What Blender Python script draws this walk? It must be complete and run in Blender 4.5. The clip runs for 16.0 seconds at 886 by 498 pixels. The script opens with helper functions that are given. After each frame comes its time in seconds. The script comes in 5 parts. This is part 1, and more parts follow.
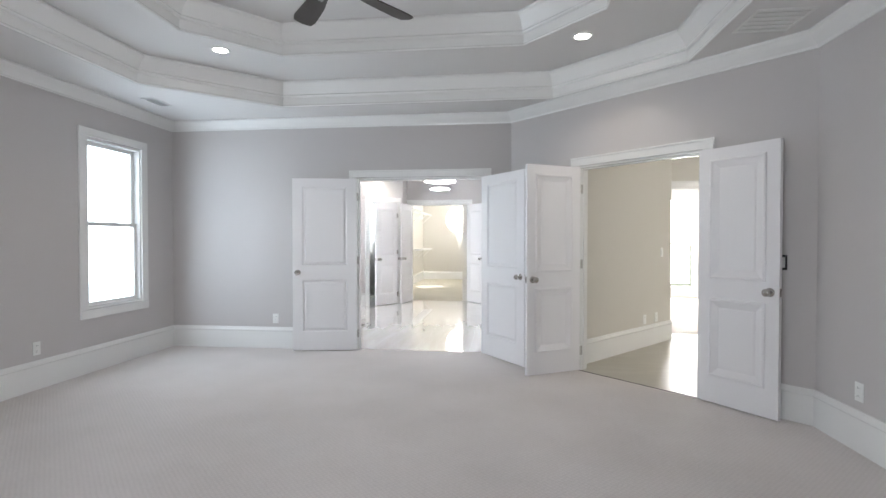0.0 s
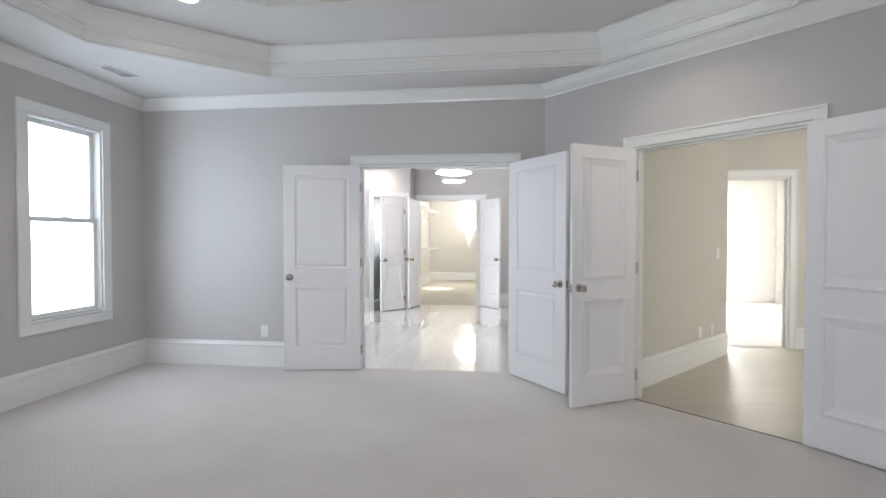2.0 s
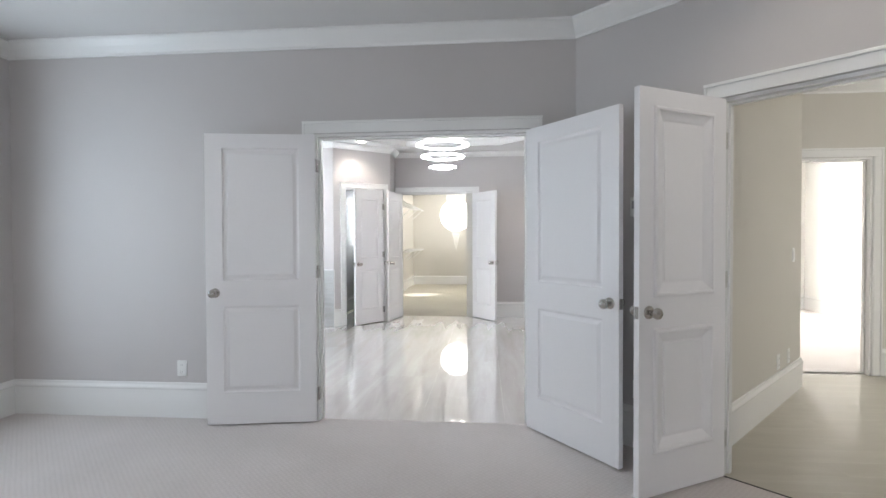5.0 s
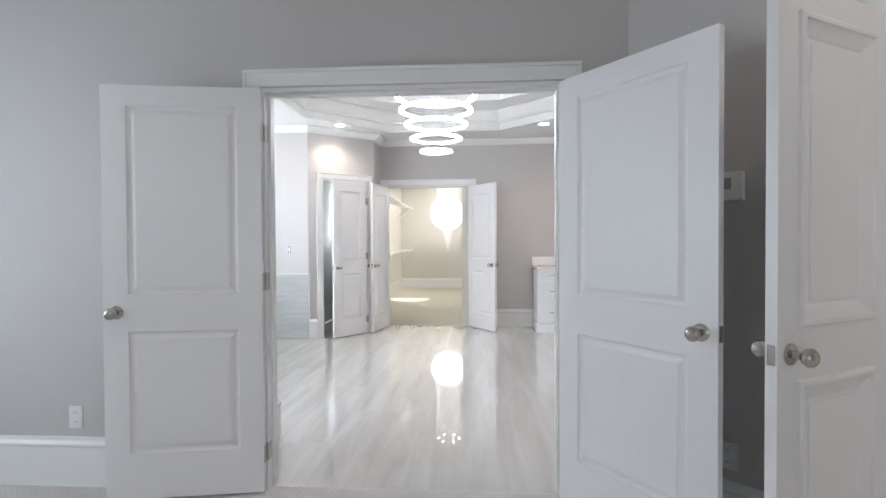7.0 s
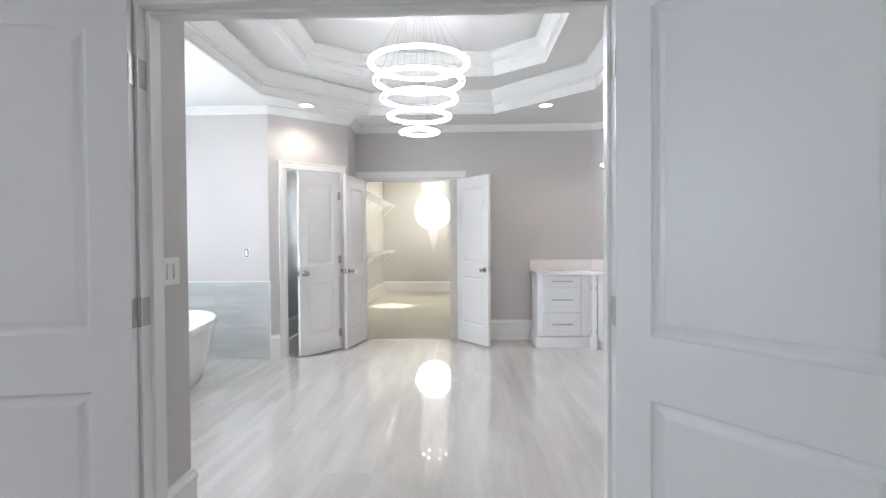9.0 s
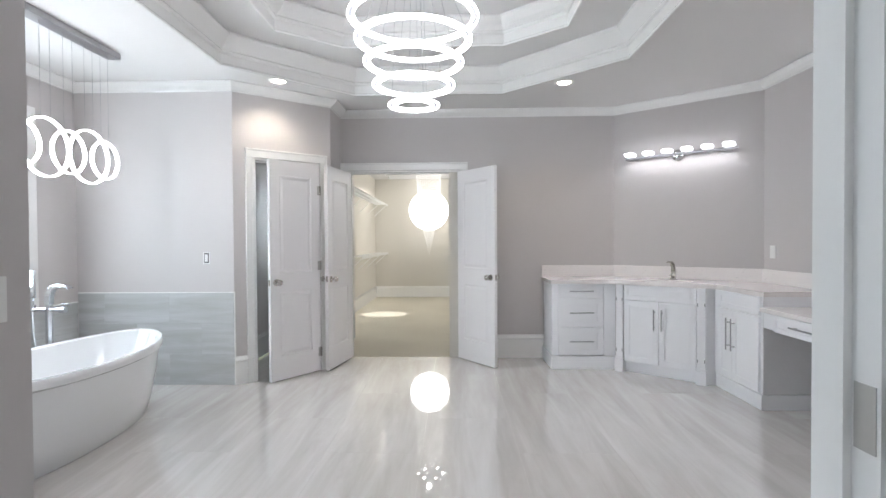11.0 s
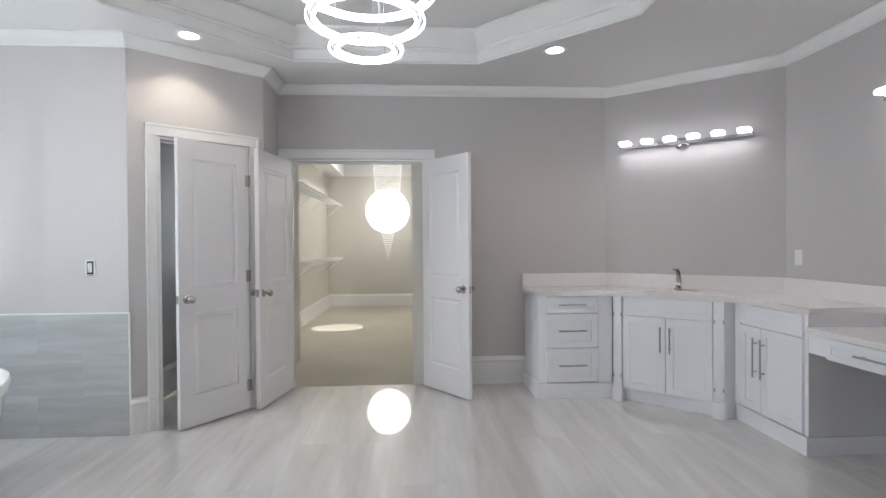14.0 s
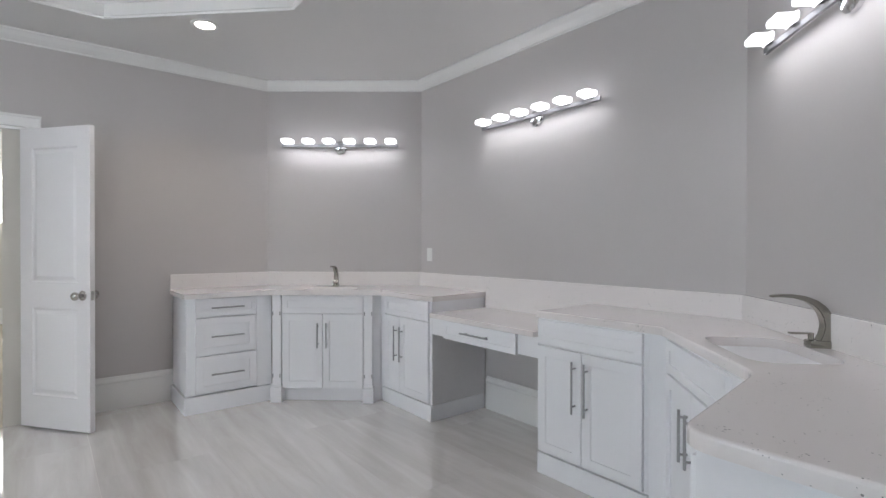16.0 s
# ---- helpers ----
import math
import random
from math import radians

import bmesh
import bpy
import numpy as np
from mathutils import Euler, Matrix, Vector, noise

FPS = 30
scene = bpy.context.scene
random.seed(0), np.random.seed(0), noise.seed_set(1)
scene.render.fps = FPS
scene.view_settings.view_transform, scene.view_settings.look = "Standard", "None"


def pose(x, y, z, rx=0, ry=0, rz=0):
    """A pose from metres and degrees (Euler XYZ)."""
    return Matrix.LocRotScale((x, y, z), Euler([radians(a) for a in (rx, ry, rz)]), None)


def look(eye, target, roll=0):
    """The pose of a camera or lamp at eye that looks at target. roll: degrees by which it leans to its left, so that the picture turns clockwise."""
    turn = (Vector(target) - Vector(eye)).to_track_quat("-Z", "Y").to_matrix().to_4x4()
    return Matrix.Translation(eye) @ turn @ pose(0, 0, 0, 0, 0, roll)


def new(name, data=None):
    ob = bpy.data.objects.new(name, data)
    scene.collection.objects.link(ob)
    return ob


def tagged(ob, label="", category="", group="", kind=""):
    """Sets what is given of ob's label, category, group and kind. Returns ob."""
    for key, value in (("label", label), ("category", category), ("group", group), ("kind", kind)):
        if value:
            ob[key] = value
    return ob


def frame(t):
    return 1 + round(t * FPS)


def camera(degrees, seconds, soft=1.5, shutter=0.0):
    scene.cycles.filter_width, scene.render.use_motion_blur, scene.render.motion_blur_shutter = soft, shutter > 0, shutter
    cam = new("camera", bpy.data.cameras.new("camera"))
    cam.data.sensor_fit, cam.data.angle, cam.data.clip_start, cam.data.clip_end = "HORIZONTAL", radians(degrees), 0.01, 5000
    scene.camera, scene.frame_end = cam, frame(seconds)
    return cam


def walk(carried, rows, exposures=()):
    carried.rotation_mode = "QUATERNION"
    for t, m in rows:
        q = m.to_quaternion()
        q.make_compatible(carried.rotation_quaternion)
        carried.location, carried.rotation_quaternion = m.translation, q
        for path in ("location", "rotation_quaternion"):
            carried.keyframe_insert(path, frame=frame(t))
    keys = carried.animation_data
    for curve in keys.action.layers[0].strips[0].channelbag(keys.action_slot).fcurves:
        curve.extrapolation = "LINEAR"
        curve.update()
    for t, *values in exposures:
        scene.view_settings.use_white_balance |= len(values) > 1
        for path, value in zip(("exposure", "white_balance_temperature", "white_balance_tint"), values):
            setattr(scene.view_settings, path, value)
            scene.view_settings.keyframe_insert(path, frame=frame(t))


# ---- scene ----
cam = camera(83.4, 16.0)
PATH = [
    (0, (0.354, -0.155, 1.305), (0.126, 1.832, 1.271), 0.0),
    (0.5, (0.262, 0.061, 1.313), (0.028, 2.047, 1.277), 0.1),
    (1, (0.185, 0.268, 1.312), (-0.05, 2.254, 1.274), -0.0),
    (1.5, (0.132, 0.53, 1.307), (-0.104, 2.515, 1.268), -0.0),
    (2, (0.083, 0.755, 1.302), (-0.156, 2.741, 1.264), -0.0),
    (2.5, (-0.005, 0.964, 1.299), (-0.242, 2.95, 1.259), -0.0),
    (3, (-0.067, 1.175, 1.288), (-0.295, 3.161, 1.251), -0.1),
    (3.5, (-0.083, 1.428, 1.289), (-0.295, 3.417, 1.25), -0.2),
    (4, (-0.103, 1.657, 1.294), (-0.3, 3.647, 1.258), -0.2),
    (6.5, (-0.219, 2.909, 1.275), (-0.355, 4.904, 1.240), -0.3),
    (7, (-0.267, 3.136, 1.271), (-0.392, 5.132, 1.238), -0.3),
    (7.5, (-0.277, 3.362, 1.270), (-0.385, 5.359, 1.236), -0.5),
    (8, (-0.267, 3.615, 1.278), (-0.356, 5.613, 1.245), -0.5),
    (8.5, (-0.287, 3.845, 1.284), (-0.361, 5.843, 1.250), -0.4),
    (9, (-0.322, 4.075, 1.289), (-0.389, 6.074, 1.254), -0.4),
    (11.5, (-0.397, 5.157, 1.309), (-0.434, 7.156, 1.277), -0.4),
    (12, (-0.399, 5.356, 1.303), (-0.428, 7.356, 1.271), -0.5),
    (12.5, (-0.376, 5.551, 1.307), (-0.402, 7.55, 1.275), -0.6),
    (13, (-0.378, 5.68, 1.297), (-0.396, 7.68, 1.272), -0.5),
    (13.5, (-0.404, 5.809, 1.308), (-0.404, 7.809, 1.282), -0.5),
    (14, (-0.442, 5.897, 1.309), (-0.322, 7.894, 1.29), -0.4),
    (14.5, (-0.403, 5.928, 1.304), (0.092, 7.866, 1.288), -0.2),
    (15, (-0.361, 5.928, 1.278), (0.459, 7.752, 1.27), -0.1),
    (15.5, (-0.293, 5.919, 1.269), (0.784, 7.604, 1.262), -0.0),
    (16, (-0.219, 5.941, 1.269), (1.031, 7.502, 1.256), 0.1),
]
walk(cam, [(t, look(eye, target, roll)) for t, eye, target, roll in PATH], [(0, 0.92), (3.5, 0.74), (7, 0.58), (8, 0.58), (9, 0.50), (11.5, 0.26), (12.5, 0.16), (13.5, 0.04), (14.5, -0.04), (16, 0.0)])
BED_W, BATH_W, LED_E, BALL_E, BAR_E = 18.5, 54, 10.5, 3.0, 3.4

# ---- world, sun, large lights ----
world = bpy.data.worlds.new("world")
scene.world = world
world.use_nodes = True
wn = world.node_tree.nodes
sky = wn.new("ShaderNodeTexSky")
sky.sky_type, sky.sun_disc = "NISHITA", False
sky.sun_elevation, sky.sun_rotation = radians(38), radians(90)
wn["Background"].inputs["Strength"].default_value = 0.1
world.node_tree.links.new(sky.outputs["Color"], wn["Background"].inputs["Color"])

sun_data = bpy.data.lights.new("sun", "SUN")
sun_data.energy, sun_data.angle, sun_data.color = 5.0, radians(0.5), (1.0, 0.98, 0.94)
sun = new("sun", sun_data)
sun.matrix_world = look((30, 13.85, 25.0), (0, 13.85, 25.0 - 30 * math.tan(radians(38))))


def window_light(name, eye, target, w, h, watts, color):
    data = bpy.data.lights.new(name, "AREA")
    data.shape, data.size, data.size_y, data.energy, data.color = "RECTANGLE", w, h, watts, color
    ob = new(name, data)
    ob.matrix_world = look(eye, target)
    return ob


DAY = (0.80, 0.91, 1.0)
window_light("skylight_bedroom_1", (-3.84, 4.685, 1.47), (0, 4.685, 1.47), 0.88, 1.78, BED_W * 1.15, (0.74, 0.87, 1.0))
window_light("skylight_bedroom_2", (-0.58, -0.96, 1.47), (-0.58, 5, 1.47), 2.06, 1.78, BED_W * 1.4, (0.90, 0.94, 1.0))
window_light("skylight_bath", (-4.03, 8.2, 1.6), (0, 8.2, 1.6), 1.50, 1.55, BATH_W, DAY)
window_light("skylight_far_room", (4.25, 12.20, 1.3), (4.25, 0, 1.3), 1.1, 2.0, 130, (1.0, 0.99, 0.96))
# added fill for the hall, set in an assumed window out of view
window_light("fill_light_hall", (4.4, 3.42, 1.5), (4.4, 9, 1.5), 1.4, 1.6, 26, (1.0, 0.97, 0.92))
window_light("skylight_closet", (1.29, 13.85, 2.35), (-2, 13.85, 1.9), 0.5, 0.5, 16, (1.0, 0.98, 0.95))


# added fill that brightens the gap of the toilet room door
window_light("fill_light_toilet", (-2.21, 11.76, 1.65), (-2.21, 9, 1.65), 0.64, 0.94, 85, DAY)


def spot_lamp(x, y, z, watts, color=(1.0, 0.9, 0.78)):
    data = bpy.data.lights.new("downlight", "SPOT")
    data.energy, data.spot_size, data.spot_blend, data.shadow_soft_size, data.color = watts, radians(130), 0.6, 0.06, color
    ob = new("downlight", data)
    ob.matrix_world = look((x, y, z), (x, y + 0.001, 0))
    return ob


# ---- materials ----
def mat(name, base, rough=0.5, metal=0.0, big=0.03, fine=0.03, big_scale=0.8, fine_scale=60.0, bump=0.05, bump_scale=None, dist=0.002, emit=0.0, emit_color=None, coat=0.0):
    m = bpy.data.materials.new(name)
    m.use_nodes = True
    nt = m.node_tree
    b = nt.nodes["Principled BSDF"]
    b.inputs["Roughness"].default_value, b.inputs["Metallic"].default_value = rough, metal
    b.inputs["Coat Weight"].default_value = coat
    geo = nt.nodes.new("ShaderNodeNewGeometry")
    n1 = nt.nodes.new("ShaderNodeTexNoise")
    n2 = nt.nodes.new("ShaderNodeTexNoise")
    n1.inputs["Scale"].default_value, n2.inputs["Scale"].default_value = big_scale, fine_scale
    n1.inputs["Detail"].default_value = 4
    for n in (n1, n2):
        nt.links.new(geo.outputs["Position"], n.inputs["Vector"])
    v = nt.nodes.new("ShaderNodeMath")
    v.operation = "MULTIPLY_ADD"
    nt.links.new(n1.outputs["Fac"], v.inputs[0])
    v.inputs[1].default_value, v.inputs[2].default_value = 2 * big, 1 - big - fine
    w = nt.nodes.new("ShaderNodeMath")
    w.operation = "MULTIPLY_ADD"
    nt.links.new(n2.outputs["Fac"], w.inputs[0])
    w.inputs[1].default_value = 2 * fine
    nt.links.new(v.outputs[0], w.inputs[2])
    mul = nt.nodes.new("ShaderNodeVectorMath")
    mul.operation = "SCALE"
    mul.inputs[0].default_value = base
    nt.links.new(w.outputs[0], mul.inputs["Scale"])
    nt.links.new(mul.outputs[0], b.inputs["Base Color"])
    if bump:
        n3 = nt.nodes.new("ShaderNodeTexNoise")
        n3.inputs["Scale"].default_value = bump_scale or fine_scale * 4
        nt.links.new(geo.outputs["Position"], n3.inputs["Vector"])
        bp = nt.nodes.new("ShaderNodeBump")
        bp.inputs["Strength"].default_value, bp.inputs["Distance"].default_value = bump, dist
        nt.links.new(n3.outputs["Fac"], bp.inputs["Height"])
        nt.links.new(bp.outputs["Normal"], b.inputs["Normal"])
    if emit:
        b.inputs["Emission Color"].default_value = (*(emit_color or base), 1)
        b.inputs["Emission Strength"].default_value = emit
    return m


PAINT = mat("wall_paint", (0.545, 0.518, 0.510), 0.62, big=0.025, fine=0.012, bump=0.12, bump_scale=160)
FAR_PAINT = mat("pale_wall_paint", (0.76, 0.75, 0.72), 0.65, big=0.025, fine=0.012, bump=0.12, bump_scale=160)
CLOSET_PAINT = mat("closet_wall_paint", (0.60, 0.575, 0.525), 0.65, big=0.025, fine=0.012, bump=0.12, bump_scale=160)
CEILING = mat("ceiling_paint", (0.70, 0.69, 0.68), 0.75, big=0.02, fine=0.012, bump=0.10, bump_scale=140)
TRIM = mat("white_trim_paint", (0.81, 0.805, 0.79), 0.24, big=0.02, fine=0.012, bump=0.05, bump_scale=90)
DOOR = mat("white_door_paint", (0.796, 0.78, 0.785), 0.36, big=0.02, fine=0.015, bump=0.06, bump_scale=220)
CAB = mat("white_cabinet_lacquer", (0.865, 0.865, 0.885), 0.3, big=0.015, fine=0.01, bump=0.03)
# greyer copy of the cabinet white, with shade put into the colour
CABSHADE = mat("shade_grey", (0.72, 0.71, 0.72), 0.5)
NICKEL = mat("satin_nickel", (0.52, 0.50, 0.47), 0.22, 1.0, bump=0.02)
FAUCET = mat("warm_brushed_nickel", (0.37, 0.355, 0.315), 0.2, 1.0, bump=0.02)
HINGE = mat("bright_nickel", (0.47, 0.46, 0.44), 0.35, 1.0, bump=0.02)
STEEL = mat("brushed_steel", (0.42, 0.42, 0.43), 0.33, 1.0, bump=0.02)
DARKSTEEL = mat("dark_brushed_steel", (0.30, 0.30, 0.31), 0.4, 1.0, bump=0.02)
CHROME = mat("chrome", (0.75, 0.76, 0.78), 0.08, 1.0, bump=0)
BLACK = mat("dark_shadow_gap", (0.03, 0.03, 0.03), 0.8)
FANWOOD = mat("dark_fan_blade", (0.055, 0.045, 0.038), 0.45, big=0.2, fine=0.2, fine_scale=25)
PLASTIC = mat("white_plastic", (0.78, 0.78, 0.76), 0.35, bump=0)
ACRYLIC = mat("tub_acrylic", (0.82, 0.83, 0.84), 0.12, big=0.01, fine=0.005, bump=0, coat=0.4)
CERAMIC = mat("sink_ceramic", (0.79, 0.76, 0.745), 0.12, bump=0)
WIRE = mat("white_wire", (0.85, 0.85, 0.84), 0.4, bump=0)
RAILWOOD = mat("rail_oak", (0.26, 0.18, 0.115), 0.4, big=0.2, fine=0.15, fine_scale=40)
GROUND = mat("ground_earth", (0.20, 0.21, 0.14), 0.9, big=0.2, fine=0.2, big_scale=0.05, fine_scale=2)
GROUT = mat("grout", (0.72, 0.70, 0.675), 0.35)
LIGHT_BLOCK = mat("light_block_board", (0.3, 0.3, 0.3), 0.9)
LED = mat("led_diffuser", (0.9, 0.9, 0.92), 0.4, emit=LED_E, emit_color=(0.945, 0.95, 1.0), bump=0)
CAN = mat("downlight_lens", (0.9, 0.9, 0.88), 0.4, emit=14.0, emit_color=(1.0, 0.95, 0.88), bump=0)
BALL = mat("crystal_ball_glow", (0.95, 0.95, 0.95), 0.2, emit=BALL_E, emit_color=(1.0, 0.985, 0.96), bump=0)
BAR = mat("vanity_glass_glow", (0.95, 0.95, 1.0), 0.2, emit=BAR_E, emit_color=(0.94, 0.94, 1.0), bump=0)


def glass(name, rough=0.02):
    m = bpy.data.materials.new(name)
    m.use_nodes = True
    b = m.node_tree.nodes["Principled BSDF"]
    b.inputs["Base Color"].default_value = (0.97, 0.98, 0.99, 1)
    b.inputs["Roughness"].default_value, b.inputs["IOR"].default_value = rough, 1.45
    b.inputs["Transmission Weight"].default_value = 1.0
    return m


GLASS = glass("clear_glass")
# low emission stands in for the lamp light that strands and tail catch
LIT_CRYSTAL = mat("crystal_bead_added_glow", (0.42, 0.42, 0.41), 0.08, bump=0, coat=0.5, emit=0.5, emit_color=(1.0, 0.97, 0.93))
CRYSTAL = mat("crystal_bead", (0.20, 0.205, 0.215), 0.08, bump=0, coat=0.5)


def nodes_of(name, rough):
    m = bpy.data.materials.new(name)
    m.use_nodes = True
    nt = m.node_tree
    b = nt.nodes["Principled BSDF"]
    b.inputs["Roughness"].default_value = rough
    return m, nt, b


def carpet_material(name, light, dark):
    # looped pile in a small lattice, with soft traffic shading
    m, nt, b = nodes_of(name, 0.95)
    b.inputs["Sheen Weight"].default_value = 0.25
    geo = nt.nodes.new("ShaderNodeNewGeometry")
    rot = nt.nodes.new("ShaderNodeVectorRotate")
    rot.inputs["Angle"].default_value = radians(45)
    vor = nt.nodes.new("ShaderNodeTexVoronoi")
    vor.inputs["Scale"].default_value = 42
    vor.inputs["Randomness"].default_value = 0.25
    nz = nt.nodes.new("ShaderNodeTexNoise")
    nz.inputs["Scale"].default_value, nz.inputs["Detail"].default_value = 1.1, 5
    nf = nt.nodes.new("ShaderNodeTexNoise")
    nf.inputs["Scale"].default_value = 260
    nt.links.new(geo.outputs["Position"], rot.inputs["Vector"])
    nt.links.new(rot.outputs[0], vor.inputs["Vector"])
    for n in (nz, nf):
        nt.links.new(geo.outputs["Position"], n.inputs["Vector"])
    a1 = nt.nodes.new("ShaderNodeMath")
    a1.operation = "MULTIPLY_ADD"
    nt.links.new(vor.outputs["Distance"], a1.inputs[0])
    a1.inputs[1].default_value = 0.62
    a2 = nt.nodes.new("ShaderNodeMath")
    a2.operation = "MULTIPLY_ADD"
    nt.links.new(nz.outputs["Fac"], a2.inputs[0])
    a2.inputs[1].default_value, a2.inputs[2].default_value = 1.2, -0.42
    nt.links.new(a2.outputs[0], a1.inputs[2])
    a3 = nt.nodes.new("ShaderNodeMath")
    a3.operation = "MULTIPLY_ADD"
    nt.links.new(nf.outputs["Fac"], a3.inputs[0])
    a3.inputs[1].default_value = 0.3
    nt.links.new(a1.outputs[0], a3.inputs[2])
    ramp = nt.nodes.new("ShaderNodeValToRGB")
    ramp.color_ramp.elements[0].color, ramp.color_ramp.elements[1].color = (*light, 1), (*dark, 1)
    nt.links.new(a3.outputs[0], ramp.inputs["Fac"])
    nt.links.new(ramp.outputs["Color"], b.inputs["Base Color"])
    h = nt.nodes.new("ShaderNodeMath")
    h.operation = "MULTIPLY_ADD"
    nt.links.new(vor.outputs["Distance"], h.inputs[0])
    h.inputs[1].default_value = -1.0
    nt.links.new(nf.outputs["Fac"], h.inputs[2])
    bp = nt.nodes.new("ShaderNodeBump")
    bp.inputs["Strength"].default_value, bp.inputs["Distance"].default_value = 0.4, 0.005
    nt.links.new(h.outputs[0], bp.inputs["Height"])
    nt.links.new(bp.outputs["Normal"], b.inputs["Normal"])
    return m


CARPET = carpet_material("carpet_loop_pile", (0.72, 0.665, 0.645), (0.53, 0.485, 0.46))
CLOSET_CARPET = carpet_material("closet_carpet_pile", (0.58, 0.54, 0.44), (0.45, 0.415, 0.33))


def veined(name, cols, rough, stretch, scale=1.0, coat=0.0, shift=7.0):
    # long soft veins, shifted from piece to piece
    m, nt, b = nodes_of(name, rough)
    b.inputs["Coat Weight"].default_value = coat
    b.inputs["Coat Roughness"].default_value, b.inputs["Coat IOR"].default_value = 0.02, 1.65
    geo = nt.nodes.new("ShaderNodeNewGeometry")
    info = nt.nodes.new("ShaderNodeObjectInfo")
    mul = nt.nodes.new("ShaderNodeVectorMath")
    mul.operation = "MULTIPLY"
    mul.inputs[1].default_value = stretch
    nt.links.new(geo.outputs["Position"], mul.inputs[0])
    off = nt.nodes.new("ShaderNodeMath")
    off.operation = "MULTIPLY"
    nt.links.new(info.outputs["Random"], off.inputs[0])
    off.inputs[1].default_value = shift
    add = nt.nodes.new("ShaderNodeVectorMath")
    add.operation = "ADD"
    nt.links.new(mul.outputs[0], add.inputs[0])
    nt.links.new(off.outputs[0], add.inputs[1])
    n1 = nt.nodes.new("ShaderNodeTexNoise")
    n1.inputs["Scale"].default_value, n1.inputs["Detail"].default_value, n1.inputs["Roughness"].default_value, n1.inputs["Distortion"].default_value = 2.2 * scale, 7, 0.62, 0.5
    nt.links.new(add.outputs[0], n1.inputs["Vector"])
    ramp = nt.nodes.new("ShaderNodeValToRGB")
    e = ramp.color_ramp.elements
    e[0].position, e[1].position = 0.30, 0.68
    e[0].color, e[1].color = (*cols[0], 1), (*cols[2], 1)
    mid = e.new(0.5)
    mid.color = (*cols[1], 1)
    nt.links.new(n1.outputs["Fac"], ramp.inputs["Fac"])
    nt.links.new(ramp.outputs["Color"], b.inputs["Base Color"])
    rr = nt.nodes.new("ShaderNodeMath")
    rr.operation = "MULTIPLY_ADD"
    nt.links.new(n1.outputs["Fac"], rr.inputs[0])
    rr.inputs[1].default_value, rr.inputs[2].default_value = 0.4 * rough, 0.8 * rough
    nt.links.new(rr.outputs[0], b.inputs["Roughness"])
    return m


MARBLE = veined("polished_marble_tile", ((0.575, 0.547, 0.518), (0.65, 0.627, 0.604), (0.725, 0.709, 0.69)), 0.02, (3.3, 0.36, 1.0), 1.05, coat=1.0, shift=0.35)
WALLTILE = veined("grey_striped_tile", ((0.42, 0.42, 0.405), (0.475, 0.485, 0.485), (0.56, 0.575, 0.58)), 0.16, (0.45, 0.45, 5.0), shift=3.0)
VINYL = veined("oak_vinyl_plank", ((0.44, 0.41, 0.345), (0.48, 0.45, 0.38), (0.53, 0.50, 0.43)), 0.38, (0.5, 3.0, 1.0), 0.9)


def quartz_material():
    m, nt, b = nodes_of("speckled_quartz", 0.16)
    geo = nt.nodes.new("ShaderNodeNewGeometry")
    vor = nt.nodes.new("ShaderNodeTexVoronoi")
    vor.inputs["Scale"].default_value = 95
    nt.links.new(geo.outputs["Position"], vor.inputs["Vector"])
    nz = nt.nodes.new("ShaderNodeTexNoise")
    nz.inputs["Scale"].default_value = 26
    nt.links.new(geo.outputs["Position"], nz.inputs["Vector"])
    add = nt.nodes.new("ShaderNodeMath")
    add.operation = "MULTIPLY_ADD"
    nt.links.new(nz.outputs["Fac"], add.inputs[0])
    add.inputs[1].default_value = -0.75
    nt.links.new(vor.outputs["Distance"], add.inputs[2])
    ramp = nt.nodes.new("ShaderNodeValToRGB")
    e = ramp.color_ramp.elements
    e[0].position, e[1].position = 0.0, 0.04
    e[0].color, e[1].color = (0.30, 0.29, 0.28, 1), (0.83, 0.79, 0.775, 1)
    shift = nt.nodes.new("ShaderNodeMath")
    shift.operation = "ADD"
    shift.inputs[1].default_value = 0.35
    nt.links.new(add.outputs[0], shift.inputs[0])
    nt.links.new(shift.outputs[0], ramp.inputs["Fac"])
    nt.links.new(ramp.outputs["Color"], b.inputs["Base Color"])
    return m


QUARTZ = quartz_material()


# ---- builders ----
def finish(name, bm, material, parent=None, label="", smooth=False):
    bmesh.ops.recalc_face_normals(bm, faces=bm.faces[:])
    me = bpy.data.meshes.new(name)
    if smooth:
        for f in bm.faces:
            f.smooth = True
    bm.to_mesh(me)
    bm.free()
    me.materials.append(material)
    if smooth:
        me.set_sharp_from_angle(angle=radians(40))
    ob = new(name, me)
    if parent:
        ob.parent = parent
    if label:
        ob["label"] = label
    return ob


def part(name, bm, material, parent, label="", smooth=False):
    return finish(name, bm, material, parent, label, smooth)


def thing(name, m, label, category, group="", kind=""):
    ob = new(name)
    ob.empty_display_size = 0.1
    ob.matrix_basis = m
    return tagged(ob, label, category, group, kind)


def structure(name, bm, material, label, category, smooth=False):
    return tagged(finish(name, bm, material, None, "", smooth), label, category, "", "structure")


